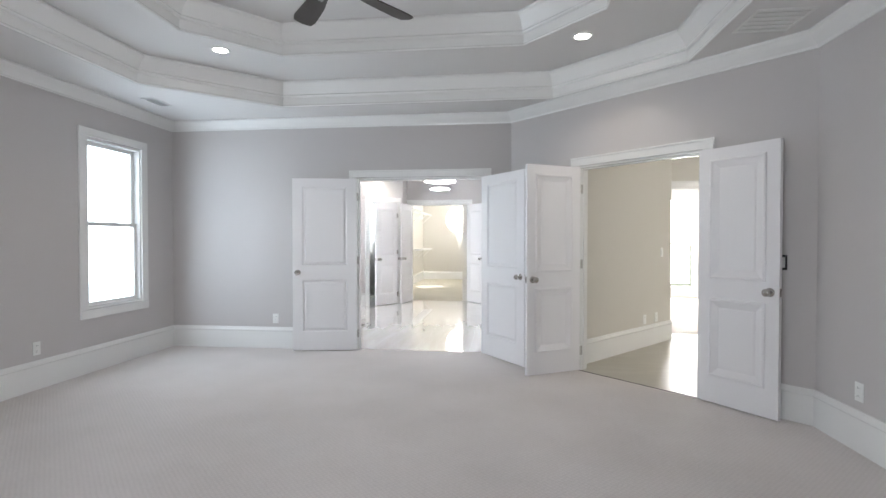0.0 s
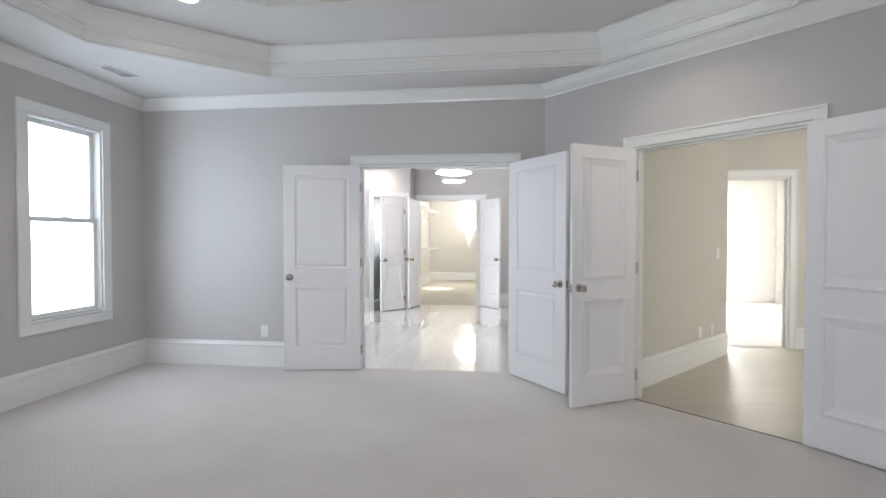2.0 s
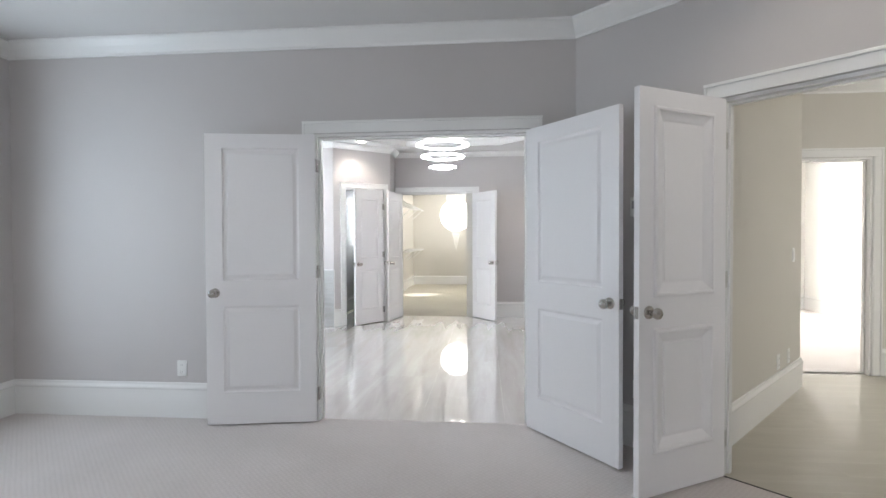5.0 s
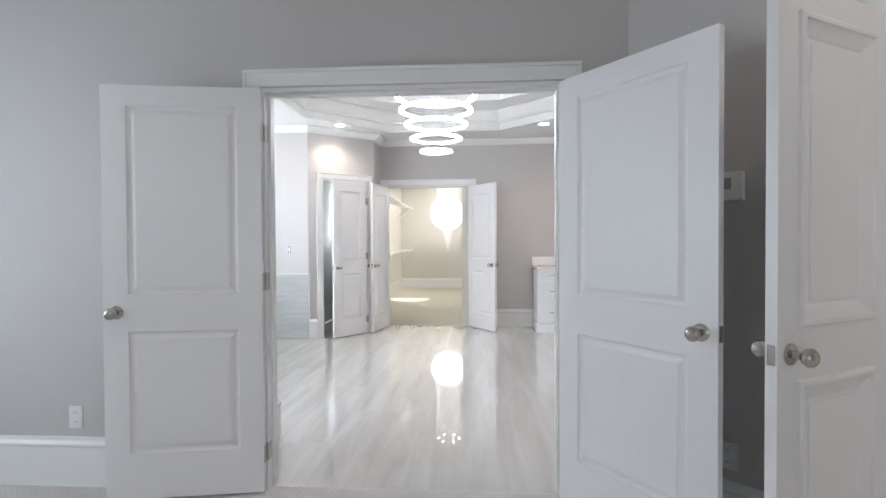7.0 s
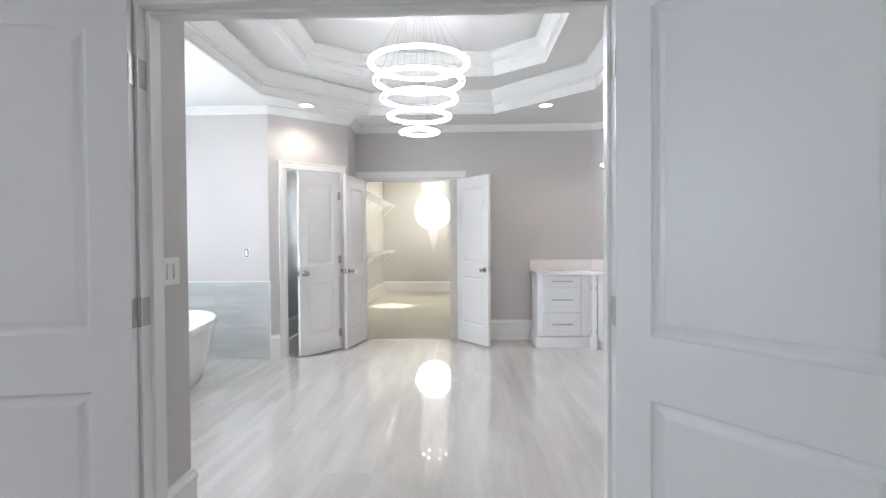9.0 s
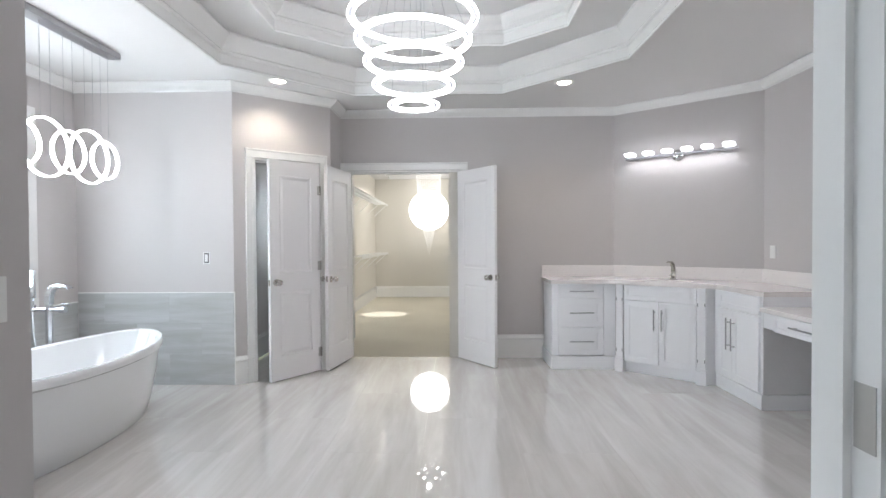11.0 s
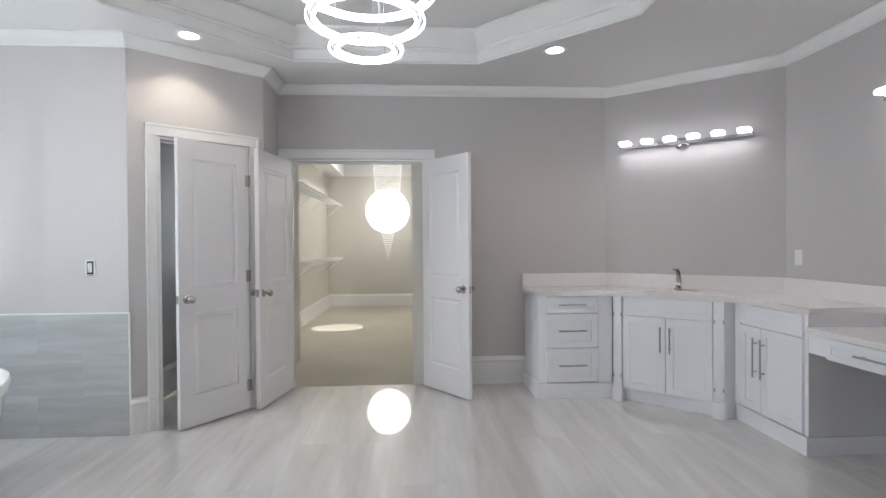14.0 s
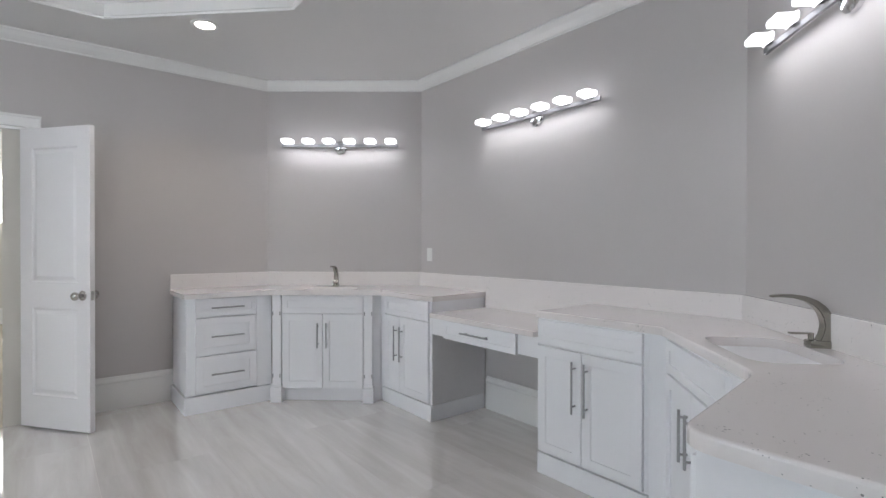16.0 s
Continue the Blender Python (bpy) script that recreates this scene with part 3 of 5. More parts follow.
def casing(p, d, width, thick, wide=0.088, both=True, top=DOOR_TOP, cap=True, leaves=False):
    # trim of a doorway: p at its start on the near face, d along it, the near room to the left
    root = thing("door_casing", face(p, d), "white door casing with a flat moulded profile", "door casing", "", "structure")
    for sgn, base in ((1, 0.0), (-1, -thick)) if both else ((1, 0.0),):
        y0, y1 = (base, base + 0.019) if sgn > 0 else (base - 0.019, base)
        for x0, x1 in ((-wide, -0.004), (width + 0.004, width + wide)):
            bm = boxbm(x0, x1, y0, y1, 0, top + 0.004, bevel=0.004)
            xo = x0 if x0 < 0 else x1 - 0.016
            xi = x1 - 0.020 if x0 < 0 else x0 + 0.008
            yb = (y1 - 0.004, y1 + 0.008) if sgn > 0 else (y0 - 0.008, y0 + 0.004)
            box(bm, xo, xo + 0.016, *yb, 0.001, top + 0.070, bevel=0.003)
            yi = (y1 - 0.004, y1 + 0.004) if sgn > 0 else (y0 - 0.004, y0 + 0.004)
            box(bm, xi, xi + 0.012, *yi, 0.001, top + 0.012, bevel=0.003)
            part("casing_leg", bm, TRIM, root)
        part("casing_head", boxbm(-wide, width + wide, y0, y1, top + 0.004, top + 0.084, bevel=0.004), TRIM, root)
        if cap and sgn > 0:
            part("casing_cap", boxbm(-wide - 0.002, width + wide + 0.002, y0 + 0.0, y1 + 0.009, top + 0.070, top + 0.088, bevel=0.003), TRIM, root)
    for x0, x1 in ((-0.006, 0.014), (width - 0.014, width + 0.006)):
        part("jamb", boxbm(x0, x1, -thick - 0.002, 0.002, 0, top), TRIM, root)
    if leaves:
        for x0, x1 in ((0.014, 0.0158), (width - 0.0158, width - 0.014)):
            for z in (0.20, 1.07, 1.82):
                part("hinge_leaf", boxbm(x0, x1, -0.040, -0.004, z - 0.045, z + 0.045, bevel=0.0006), HINGE, root, "nickel hinge leaf")
    part("head_jamb", boxbm(0.014, width - 0.014, -thick - 0.002, 0.002, top - 0.018, top), TRIM, root)
    part("stop", boxbm(0.014, 0.026, -thick * 0.7, -0.045, 0, top - 0.018), TRIM, root)
    part("stop", boxbm(width - 0.026, width - 0.014, -thick * 0.7, -0.045, 0, top - 0.018), TRIM, root)
    part("stop", boxbm(0.026, width - 0.026, -thick * 0.7, -0.045, top - 0.03, top - 0.018), TRIM, root)
    return root


casing((0.165, 5.60), (-1, 0), 1.50, 0.12, both=False, leaves=True)
casing(hall_pt(HALL_S1), HALL_U, HALL_S1 - HALL_S0, 0.12, leaves=True)
casing((-0.325, 10.52), (-1, 0), 1.245, 0.12, top=TALL_TOP)
wcu = (WC_B - WC_A).normalized()
casing(tuple(WC_A + wcu * 0.83), -wcu, 0.64, 0.12, wide=0.082, top=TALL_TOP)
casing((3.46, 7.12), (-1, 0), 0.76, 0.10)


def knob(parent, x, z, side):
    s = side
    m = Matrix.Translation((x, 0.0175 * s, z)) @ Matrix.Rotation(radians(-90 * s), 4, "X")
    prof = [(0.033, 0.0), (0.033, 0.004), (0.028, 0.009), (0.014, 0.012), (0.011, 0.03), (0.014, 0.036), (0.024, 0.042), (0.0285, 0.052), (0.0275, 0.062), (0.02, 0.070), (0.0, 0.073)]
    part("knob", lathe(bmesh.new(), prof, m, 24), NICKEL, parent, "satin nickel round knob", smooth=True)


def panel_rect(x0, x1, z0, z1, y, s, deep):
    # moulding round a door panel, on the face y, side s
    prof = [(0, 0), (0.002, -0.0045), (0.008, -0.0088), (0.015, -0.0098), (0.022, -0.0088), (0.040, -0.0030), (0.042, -0.0030), (0.042, -0.012), (0, -0.012)] if not deep else [(-0.012, 0), (-0.010, 0.010), (-0.002, 0.015), (0.008, 0.014), (0.012, 0.008), (0.050, -0.007), (0.058, -0.0115), (0.058, -0.014), (-0.012, -0.014)]
    bm = bmesh.new()
    sweep(bm, [(x0, z0), (x1, z0), (x1, z1), (x0, z1)], prof, True)
    bmesh.ops.transform(bm, matrix=Matrix(((1, 0, 0, 0), (0, 0, s, y), (0, 1, 0, 0), (0, 0, 0, 1))), verts=bm.verts[:])
    return bm


def door(name, hinge, d, width, label, knuckle=1, deep=False, gap=0.012, h=2.022, group="white panel doors"):
    # local x runs from the hinge to the free edge, y is the thickness; knuckle: side with the hinge pins
    root = thing(name, face(hinge, d), label, "door", group, "structure")
    t = 0.0175
    st = 0.115 if width > 0.7 else 0.105
    bm = bmesh.new()
    rails = [(gap, 0.235), (0.835, 1.015), (1.935, gap + h)]
    for x0, x1 in ((0, st), (width - st, width)):
        box(bm, x0, x1, -t, t, gap, gap + h)
    for z0, z1 in rails:
        box(bm, st, width - st, -t, t, z0, z1)
    part("slab", bm, DOOR, root)
    for z0, z1 in ((0.235, 0.835), (1.015, 1.935)):
        if deep:
            bm = boxbm(st, width - st, -t + 0.011, t - 0.011, z0, z1)
            box(bm, st + 0.068, width - st - 0.068, -t + 0.007, t - 0.007, z0 + 0.068, z1 - 0.068, bevel=0.003)
        else:
            bm = boxbm(st + 0.041, width - st - 0.041, -t + 0.0030, t - 0.0030, z0 + 0.041, z1 - 0.041)
        part("panel", bm, DOOR, root)
        for s in (1, -1):
            part("panel_moulding", panel_rect(st, width - st, z0, z1, t * s, s, deep), DOOR, root)
    for s in (1, -1):
        knob(root, width - 0.062, 0.93, s)
    part("latch_plate", boxbm(width, width + 0.0015, -0.012, 0.012, 0.90, 0.96), NICKEL, root, "nickel latch plate")
    for z in (0.20, 1.07, 1.82):
        bm = boxbm(-0.003, 0.0005, -0.016, 0.016, z - 0.045, z + 0.045)
        box(bm, 0.0, 0.03, t * knuckle, (t + 0.0015) * knuckle, z - 0.045, z + 0.045)
        leaf = part("hinge", bm, HINGE, root, "nickel butt hinge")
        part("hinge_pin", cyl(bmesh.new(), (-0.004, (t + 0.004) * knuckle, z - 0.046), (-0.004, (t + 0.004) * knuckle, z + 0.046), 0.0075, seg=12), NICKEL, leaf, smooth=True)
    return root


def aim(a, b):
    return b[0] - a[0], b[1] - a[1]


door("door_1", (-1.328, 5.575), aim((-1.328, 5.575), (-2.075, 5.45)), 0.75, "white two-panel bathroom door swung back against the wall", -1)
door("door_2", (0.158, 5.585), aim((0.158, 5.585), (0.635, 4.94)), 0.765, "white two-panel bathroom door standing open", 1)
door("door_3", hall_pt(0.93, 0.02), aim(hall_pt(0.93, 0.02), (0.615, 4.655)), 0.61, "white hall door with bold raised panel mouldings, wide open", -1, True)
door("door_4", hall_pt(2.10, 0.02), aim(hall_pt(2.10, 0.02), (2.375, 3.60)), 0.61, "white hall door with bold raised panel mouldings, half open", 1, True)
door("door_5", (-1.557, 10.497), aim((-1.557, 10.497), (-1.67, 9.92)), 0.60, "white narrow closet door standing open by the toilet door", -1, h=2.06)
door("door_6", (-0.338, 10.497), aim((-0.338, 10.497), (0.075, 9.95)), 0.61, "white narrow closet door standing open", 1, h=2.06)
wc_h = tuple(WC_A + wcu * 0.815 + Vector((wcu.y, -wcu.x)) * 0.02)
door("door_7", wc_h, aim(wc_h, (-2.105, 9.475)), 0.572, "white toilet room door standing ajar", 1, h=2.06)


# ---- windows ----
def window(name, p, d, width, z0, z1, label, meeting=True, wide=0.09):
    # p: start of the opening on the inner face, the room to the left of d
    root = thing(name, face(p, d), label, "window", "", "structure")
    h = z1 - z0
    for x0, x1 in ((-wide, 0.004), (width - 0.004, width + wide)):
        part("casing", boxbm(x0, x1, 0, 0.02, z0 - 0.004, z1 + 0.004, bevel=0.004), TRIM, root)
    part("casing", boxbm(-wide, width + wide, 0, 0.02, z1 + 0.004, z1 + wide, bevel=0.004), TRIM, root)
    part("window_sill", boxbm(-wide, width + wide, 0, 0.022, z0 - wide, z0 - 0.004, bevel=0.004), TRIM, root)
    for x0, x1 in ((0, 0.022), (width - 0.022, width)):
        part("jamb", boxbm(x0, x1, -0.12, 0.001, z0, z1), TRIM, root)
    part("jamb", boxbm(0.022, width - 0.022, -0.12, 0.001, z1 - 0.022, z1), TRIM, root)
    part("stool", boxbm(0.022, width - 0.022, -0.12, 0.001, z0, z0 + 0.022), TRIM, root)
    zm = (z0 + z1) / 2
    for a, b, y in ((zm - 0.02, z1 - 0.022, -0.085), (z0 + 0.022, zm + 0.02, -0.05)) if meeting else ((z0 + 0.022, z1 - 0.022, -0.07),):
        bm = bmesh.new()
        for x0, x1 in ((0.022, 0.066), (width - 0.066, width - 0.022)):
            box(bm, x0, x1, y - 0.016, y + 0.016, a, b, bevel=0.003)
        for c, e in ((a, a + 0.042), (b - 0.042, b)):
            box(bm, 0.066, width - 0.066, y - 0.016, y + 0.016, c, e, bevel=0.003)
        part("sash", bm, PLASTIC, root, "white vinyl sash")
        pane = part("pane", boxbm(0.064, width - 0.064, y - 0.003, y + 0.003, a + 0.04, b - 0.04), GLASS, root, "clear glass pane")
        pane.visible_shadow = False
    if meeting:
        part("sash_lock", boxbm(width / 2 - 0.03, width / 2 + 0.03, -0.04, -0.02, zm + 0.018, zm + 0.03, bevel=0.003), PLASTIC, root)
    return root


window("window_1", (-3.68, 5.045), (0, -1), 0.75, 0.625, 2.325, "white double-hung window with flat casing and a bright view")
window("window_2", (-1.58, -0.80), (1, 0), 2.0, 0.62, 2.325, "white double-hung window with flat casing behind the viewer")
window("window_3", (-3.87, 8.92), (0, -1), 1.44, 0.86, 2.34, "white fixed window over the freestanding tub", False)
window("window_4", (4.80, 11.80), (-1, 0), 1.10, 0.16, 2.3, "tall bright window in the far room")
# assumed window, never in view, that gives the hall fill an opening
window("window_5", (3.682, 3.60), (1, 0), 1.50, 0.7, 2.3, "unseen white window added to light the stair hall")
# assumed window out of view, the opening for the toilet room fill
window("window_6", (-1.91, 11.6), (-1, 0), 0.60, 1.2, 2.1, "unseen small white window added to light the toilet room", False)


# ---- bedroom things ----
def plate(name, m, label, kind="outlet", w=0.072, h=0.116):
    root = thing(name, m, label, {"outlet": "outlet", "switch": "light switch", "blank": "wall plate", "box": "switch box"}[kind])
    part("cover_plate", boxbm(-w / 2, w / 2, 0, 0.006, -h / 2, h / 2, bevel=0.002), PLASTIC, root)
    if kind == "outlet":
        for dz in (-0.025, 0.025):
            part("socket", boxbm(-0.017, 0.017, 0.006, 0.009, dz - 0.014, dz + 0.014, bevel=0.001), PLASTIC, root)
            for dx in (-0.006, 0.006):
                part("slot", boxbm(dx - 0.001, dx + 0.001, 0.009, 0.0094, dz - 0.005, dz + 0.005), BLACK, root)
    elif kind == "switch":
        for dx in ((-0.023, 0.023) if w > 0.1 else (0,)):
            part("rocker", boxbm(dx - 0.016, dx + 0.016, 0.006, 0.011, -0.033, 0.033, bevel=0.002), PLASTIC, root)
    elif kind == "box":
        part("opening", boxbm(-0.022, 0.022, 0.006, 0.007, -0.045, 0.045), BLACK, root, "dark open box edge")
        part("device", boxbm(-0.014, 0.014, 0.007, 0.012, -0.033, 0.033, bevel=0.002), PLASTIC, root)
    return root


plate("outlet", face((-3.68, 3.75), (0, -1), 0.36), "white outlet on the wall under the window")
plate("outlet", face((-2.35, 5.60), (-1, 0), 0.36), "white duplex outlet above the baseboard")
plate("outlet", face((2.56, 3.17), (0, 1), 0.37), "white outlet beside the hall door")
plate("outlet", face(hall_pt(0.448), HALL_U, 0.36), "white outlet in the shadow behind the bathroom door")
th = thing("thermostat", face(hall_pt(0.455), HALL_U, 1.49), "white wall thermostat on the slanted wall", "thermostat")
part("body", boxbm(-0.05, 0.05, 0, 0.028, -0.06, 0.06, bevel=0.008), PLASTIC, th)
part("display", boxbm(-0.005, 0.038, 0.028, 0.029, -0.012, 0.035), STEEL, th)
# dark door stop / latch edge on the wall by the hall door
ctl = thing("wall_control", face(hall_pt(2.68), HALL_U, 1.145), "small dark framed control plate on the slanted wall", "switch box")
part("frame", boxbm(-0.028, 0.028, 0, 0.012, -0.055, 0.055, bevel=0.003), BLACK, ctl)
part("device", boxbm(-0.016, 0.016, 0.012, 0.015, -0.038, 0.038), PLASTIC, ctl)


def vent(m, w, h, slats, label, backing):
    root = thing("ceiling_vent", m, label, "vent")
    bm = bmesh.new()
    sweep(bm, [(-w / 2, -h / 2), (w / 2, -h / 2), (w / 2, h / 2), (-w / 2, h / 2)], [(0, -0.006), (0.018, -0.008), (0.022, 0.0), (0, 0.0)], True)
    part("frame", bm, PLASTIC, root)
    part("backing", boxbm(-w / 2 + 0.02, w / 2 - 0.02, -h / 2 + 0.02, h / 2 - 0.02, -0.0015, -0.0005), backing, root)
    for i in range(slats):
        y = -h / 2 + 0.02 + (h - 0.04) * (i + 0.5) / slats
        bm = boxbm(-w / 2 + 0.02, w / 2 - 0.02, -0.007, 0.007, -0.001, 0.001)
        bmesh.ops.transform(bm, matrix=Matrix.Translation((0, y, -0.006)) @ Matrix.Rotation(radians(35), 4, "X"), verts=bm.verts[:])
        part("slat", bm, PLASTIC, root)
    return root


vent(pose(-3.23, 4.72, 2.76, 0, 0, 90), 0.30, 0.15, 7, "white ceiling register near the window", CABSHADE)
vent(pose(2.14, 3.38, 2.76, 0, 0, 0), 0.36, 0.36, 5, "white square return vent in the ceiling", PLASTIC)


def downlight(x, y, z, watts):
    root = thing("downlight_fixture", pose(x, y, z), "round recessed ceiling downlight, lit", "ceiling light", "recessed downlights")
    part("trim_ring", lathe(bmesh.new(), [(0.062, -0.001), (0.064, -0.006), (0.085, -0.006), (0.09, 0.0)], seg=28), PLASTIC, root, smooth=True)
    part("lens", lathe(bmesh.new(), [(0.0, -0.003), (0.063, -0.003), (0.063, 0.002), (0.0, 0.002)], seg=28), CAN, root, "glowing lens")
    spot_lamp(x, y, z - 0.012, watts)


for x, y in ((-2.12, 4.04), (1.03, 4.10)):
    downlight(x, y, 3.0, 15)
for x, y in ((-1.97, 9.43), (0.63, 9.58)):
    downlight(x, y, 2.76, 24)

fan = thing("ceiling_fan", pose(-0.55, 2.47, 3.25), "dark five-blade ceiling fan on a short rod", "ceiling fan")
part("canopy", lathe(bmesh.new(), [(0.02, -0.07), (0.06, -0.05), (0.075, 0.0)]), STEEL, fan, smooth=True)
part("rod", cyl(bmesh.new(), (0, 0, -0.05), (0, 0, -0.42), 0.013), STEEL, fan, smooth=True)
part("motor", lathe(bmesh.new(), [(0.0, -0.60), (0.06, -0.595), (0.11, -0.56), (0.12, -0.50), (0.10, -0.44), (0.03, -0.41), (0.0, -0.41)], seg=32), STEEL, fan, smooth=True)
for i in range(5):
    a = radians(90 + 38 + 72 * i)
    R = Matrix.Rotation(a, 4, "Z") @ Matrix.Translation((0, 0, -0.55)) @ Matrix.Rotation(radians(11), 4, "X")
    bm = bmesh.new()
    prism(bm, [(0.16, -0.035), (0.30, -0.058), (0.52, -0.068), (0.575, -0.055), (0.59, 0.0), (0.575, 0.055), (0.52, 0.068), (0.30, 0.058), (0.16, 0.035)], -0.004, 0.004)
    bmesh.ops.transform(bm, matrix=R, verts=bm.verts[:])
    part("blade", bm, FANWOOD, fan)
    bm = boxbm(0.09, 0.22, -0.018, 0.018, -0.010, -0.005)
    bmesh.ops.transform(bm, matrix=R, verts=bm.verts[:])
    part("blade_iron", bm, STEEL, fan)
sd = thing("smoke_detector", pose(0.75, 3.9, 3.25), "small white round smoke detector on the tray ceiling", "smoke detector")
part("body", lathe(bmesh.new(), [(0.0, -0.035), (0.045, -0.033), (0.06, -0.02), (0.062, 0.0)]), PLASTIC, sd, smooth=True)

# ---- hall things ----
hd = (Vector(HL0) - Vector(HL1)).normalized()
HLEN = (Vector(HL0) - Vector(HL1)).length


def hall_left(s, z):
    p = Vector(HL0) - hd * s
    return face((p.x, p.y), (hd.x, hd.y), z)


plate("light_switch", hall_left(1.76, 1.155), "white light switch on the beige hall wall", "switch")
plate("outlet", hall_left(1.32, 0.335), "white outlet above the hall baseboard")
plate("outlet", hall_left(1.62, 0.335), "white outlet above the hall baseboard")
rail = thing("handrail", pose(3.67, 7.04, 0.97), "brown oak wall handrail sloping down the stairs", "handrail")
bm = bmesh.new()
box(bm, 0.0, 2.2, -0.027, 0.027, -0.03, 0.03, bevel=0.012)
bmesh.ops.transform(bm, matrix=Matrix.Rotation(radians(34), 4, "Y"), verts=bm.verts[:])
part("rail", bm, RAILWOOD, rail)
for sx in (0.42, 1.5):
    bm = cyl(bmesh.new(), (sx * 0.83, 0.0, -sx * 0.56 - 0.03), (sx * 0.83, 0.0, -sx * 0.56 - 0.09), 0.008, seg=8)
    cyl(bm, (sx * 0.83, 0.0, -sx * 0.56 - 0.09), (sx * 0.83, 0.08, -sx * 0.56 - 0.11), 0.008, seg=8)
    part("bracket", bm, BLACK, rail, "black rail bracket")
stairs = thing("stairs", pose(3.85, 6.05, 0), "wooden stairs going down beside the hall wall", "stairs", "", "structure")
for i in range(5):
    part("tread", boxbm(0.28 * i - 0.02, 0.28 * i + 0.28, 0, 1.065, -0.18 * (i + 1) - 0.03, -0.18 * (i + 1), bevel=0.006), VINYL, stairs)
    part("riser", boxbm(0.28 * i - 0.018, 0.28 * i, 0.001, 1.064, -0.18 * (i + 1), -0.18 * i - 0.012), TRIM, stairs)
structure("floor_stair_landing", boxbm(3.86, 6.0, 3.6, 7.12, -1.25, -1.2), VINYL, "lower stair landing", "floor")
structure("floor_hall_east", boxbm(3.851, 6.0, 3.6, 6.04, -0.12, -0.002), VINYL, "plank floor beside the stairs", "floor")

# ---- bathroom things ----
plate("light_switch", face((-1.555, 6.155), (0, -1), 1.165), "white double light switch beside the bathroom door", "switch", 0.116, 0.118)
plate("switch_box", face((-2.66, 9.46), (-1, 0), 1.165), "open switch box in the wall over the tub wainscot", "box", 0.062, 0.105)
plate("outlet", face((2.48, 9.50), (0, 1), 1.19), "white outlet over the vanity backsplash", "blank")


def handle(parent, x, z, length, vertical, y=0.0):
    bm = bmesh.new()
    d = Vector((0, 0, 1)) if vertical else Vector((1, 0, 0))
    c = Vector((x, y + 0.032, z))
    cyl(bm, c - d * length / 2, c + d * length / 2, 0.006, seg=10)
    for s in (-0.36, 0.36):
        e = c + d * length * s
        cyl(bm, (e.x, y, e.z), (e.x, e.y, e.z), 0.005, seg=8)
    part("handle", bm, STEEL, parent, "brushed steel bar pull", smooth=True)


def shaker(parent, name, x0, x1, z0, z1, y, pull=None, rail=0.055, plen=0.2, label=""):
    # recessed-panel front on the plane y, proud by 20 mm
    bm = bmesh.new()
    sweep(bm, [(x0, z0), (x1, z0), (x1, z1), (x0, z1)], [(0.0, 0.0), (0.0, 0.0185), (0.0015, 0.02), (rail - 0.0015, 0.02), (rail, 0.0185), (rail, 0.0)], True)
    bmesh.ops.transform(bm, matrix=Matrix(((1, 0, 0, 0), (0, 0, 1, y), (0, 1, 0, 0), (0, 0, 0, 1))), verts=bm.verts[:])
    ob = part(name, bm, CAB, parent, label)
    part("panel", boxbm(x0 + rail - 0.004, x1 - rail + 0.004, y, y + 0.0145, z0 + rail - 0.004, z1 - rail + 0.004), CAB, ob)
    if pull:
        handle(ob, pull[0], pull[1], plen, pull[2], y + 0.02)
    return ob


def cabinet(m, w, depth, label, toe=0.10, toe_in=0.03, z1=0.868, group="white vanity cabinets", end=0.0):
    # local x along the front seen from the back (left of the run), y out of the front
    root = thing("vanity_cabinet", m, label, "cabinet", group)
    part("body", boxbm(0, w, -depth, 0, toe, z1, bevel=0.002), CAB, root)
    part("toe_kick", boxbm(0.0, w + end, -depth, -toe_in, 0, toe - 0.005, bevel=0.003), CAB, root)
    return root


# drawer unit on the closet wall: local x runs to -x of the room
A = cabinet(face((1.235, 10.02), (-1, 0)), 0.635, 0.485, "white three-drawer vanity base with shaker fronts", toe=0.135, toe_in=-0.020, end=0.016)
for z0, z1 in ((0.725, 0.862), (0.435, 0.715), (0.145, 0.425)):
    shaker(A, "drawer_front", 0.125, 0.575, z0, z1, 0.0, (0.35, (z0 + z1) / 2, False), rail=0.04 if z1 - z0 < 0.2 else 0.055, plen=0.24)
part("filler", boxbm(0.004, 0.122, 0.0, 0.018, 0.135, 0.862), CAB, A)
# slanted sink units
DIAG1 = (Vector((1.235, 9.965)), Vector((1.855, 9.435)))
DIAG2 = (Vector((1.965, 7.06)), Vector((1.39, 6.53)))


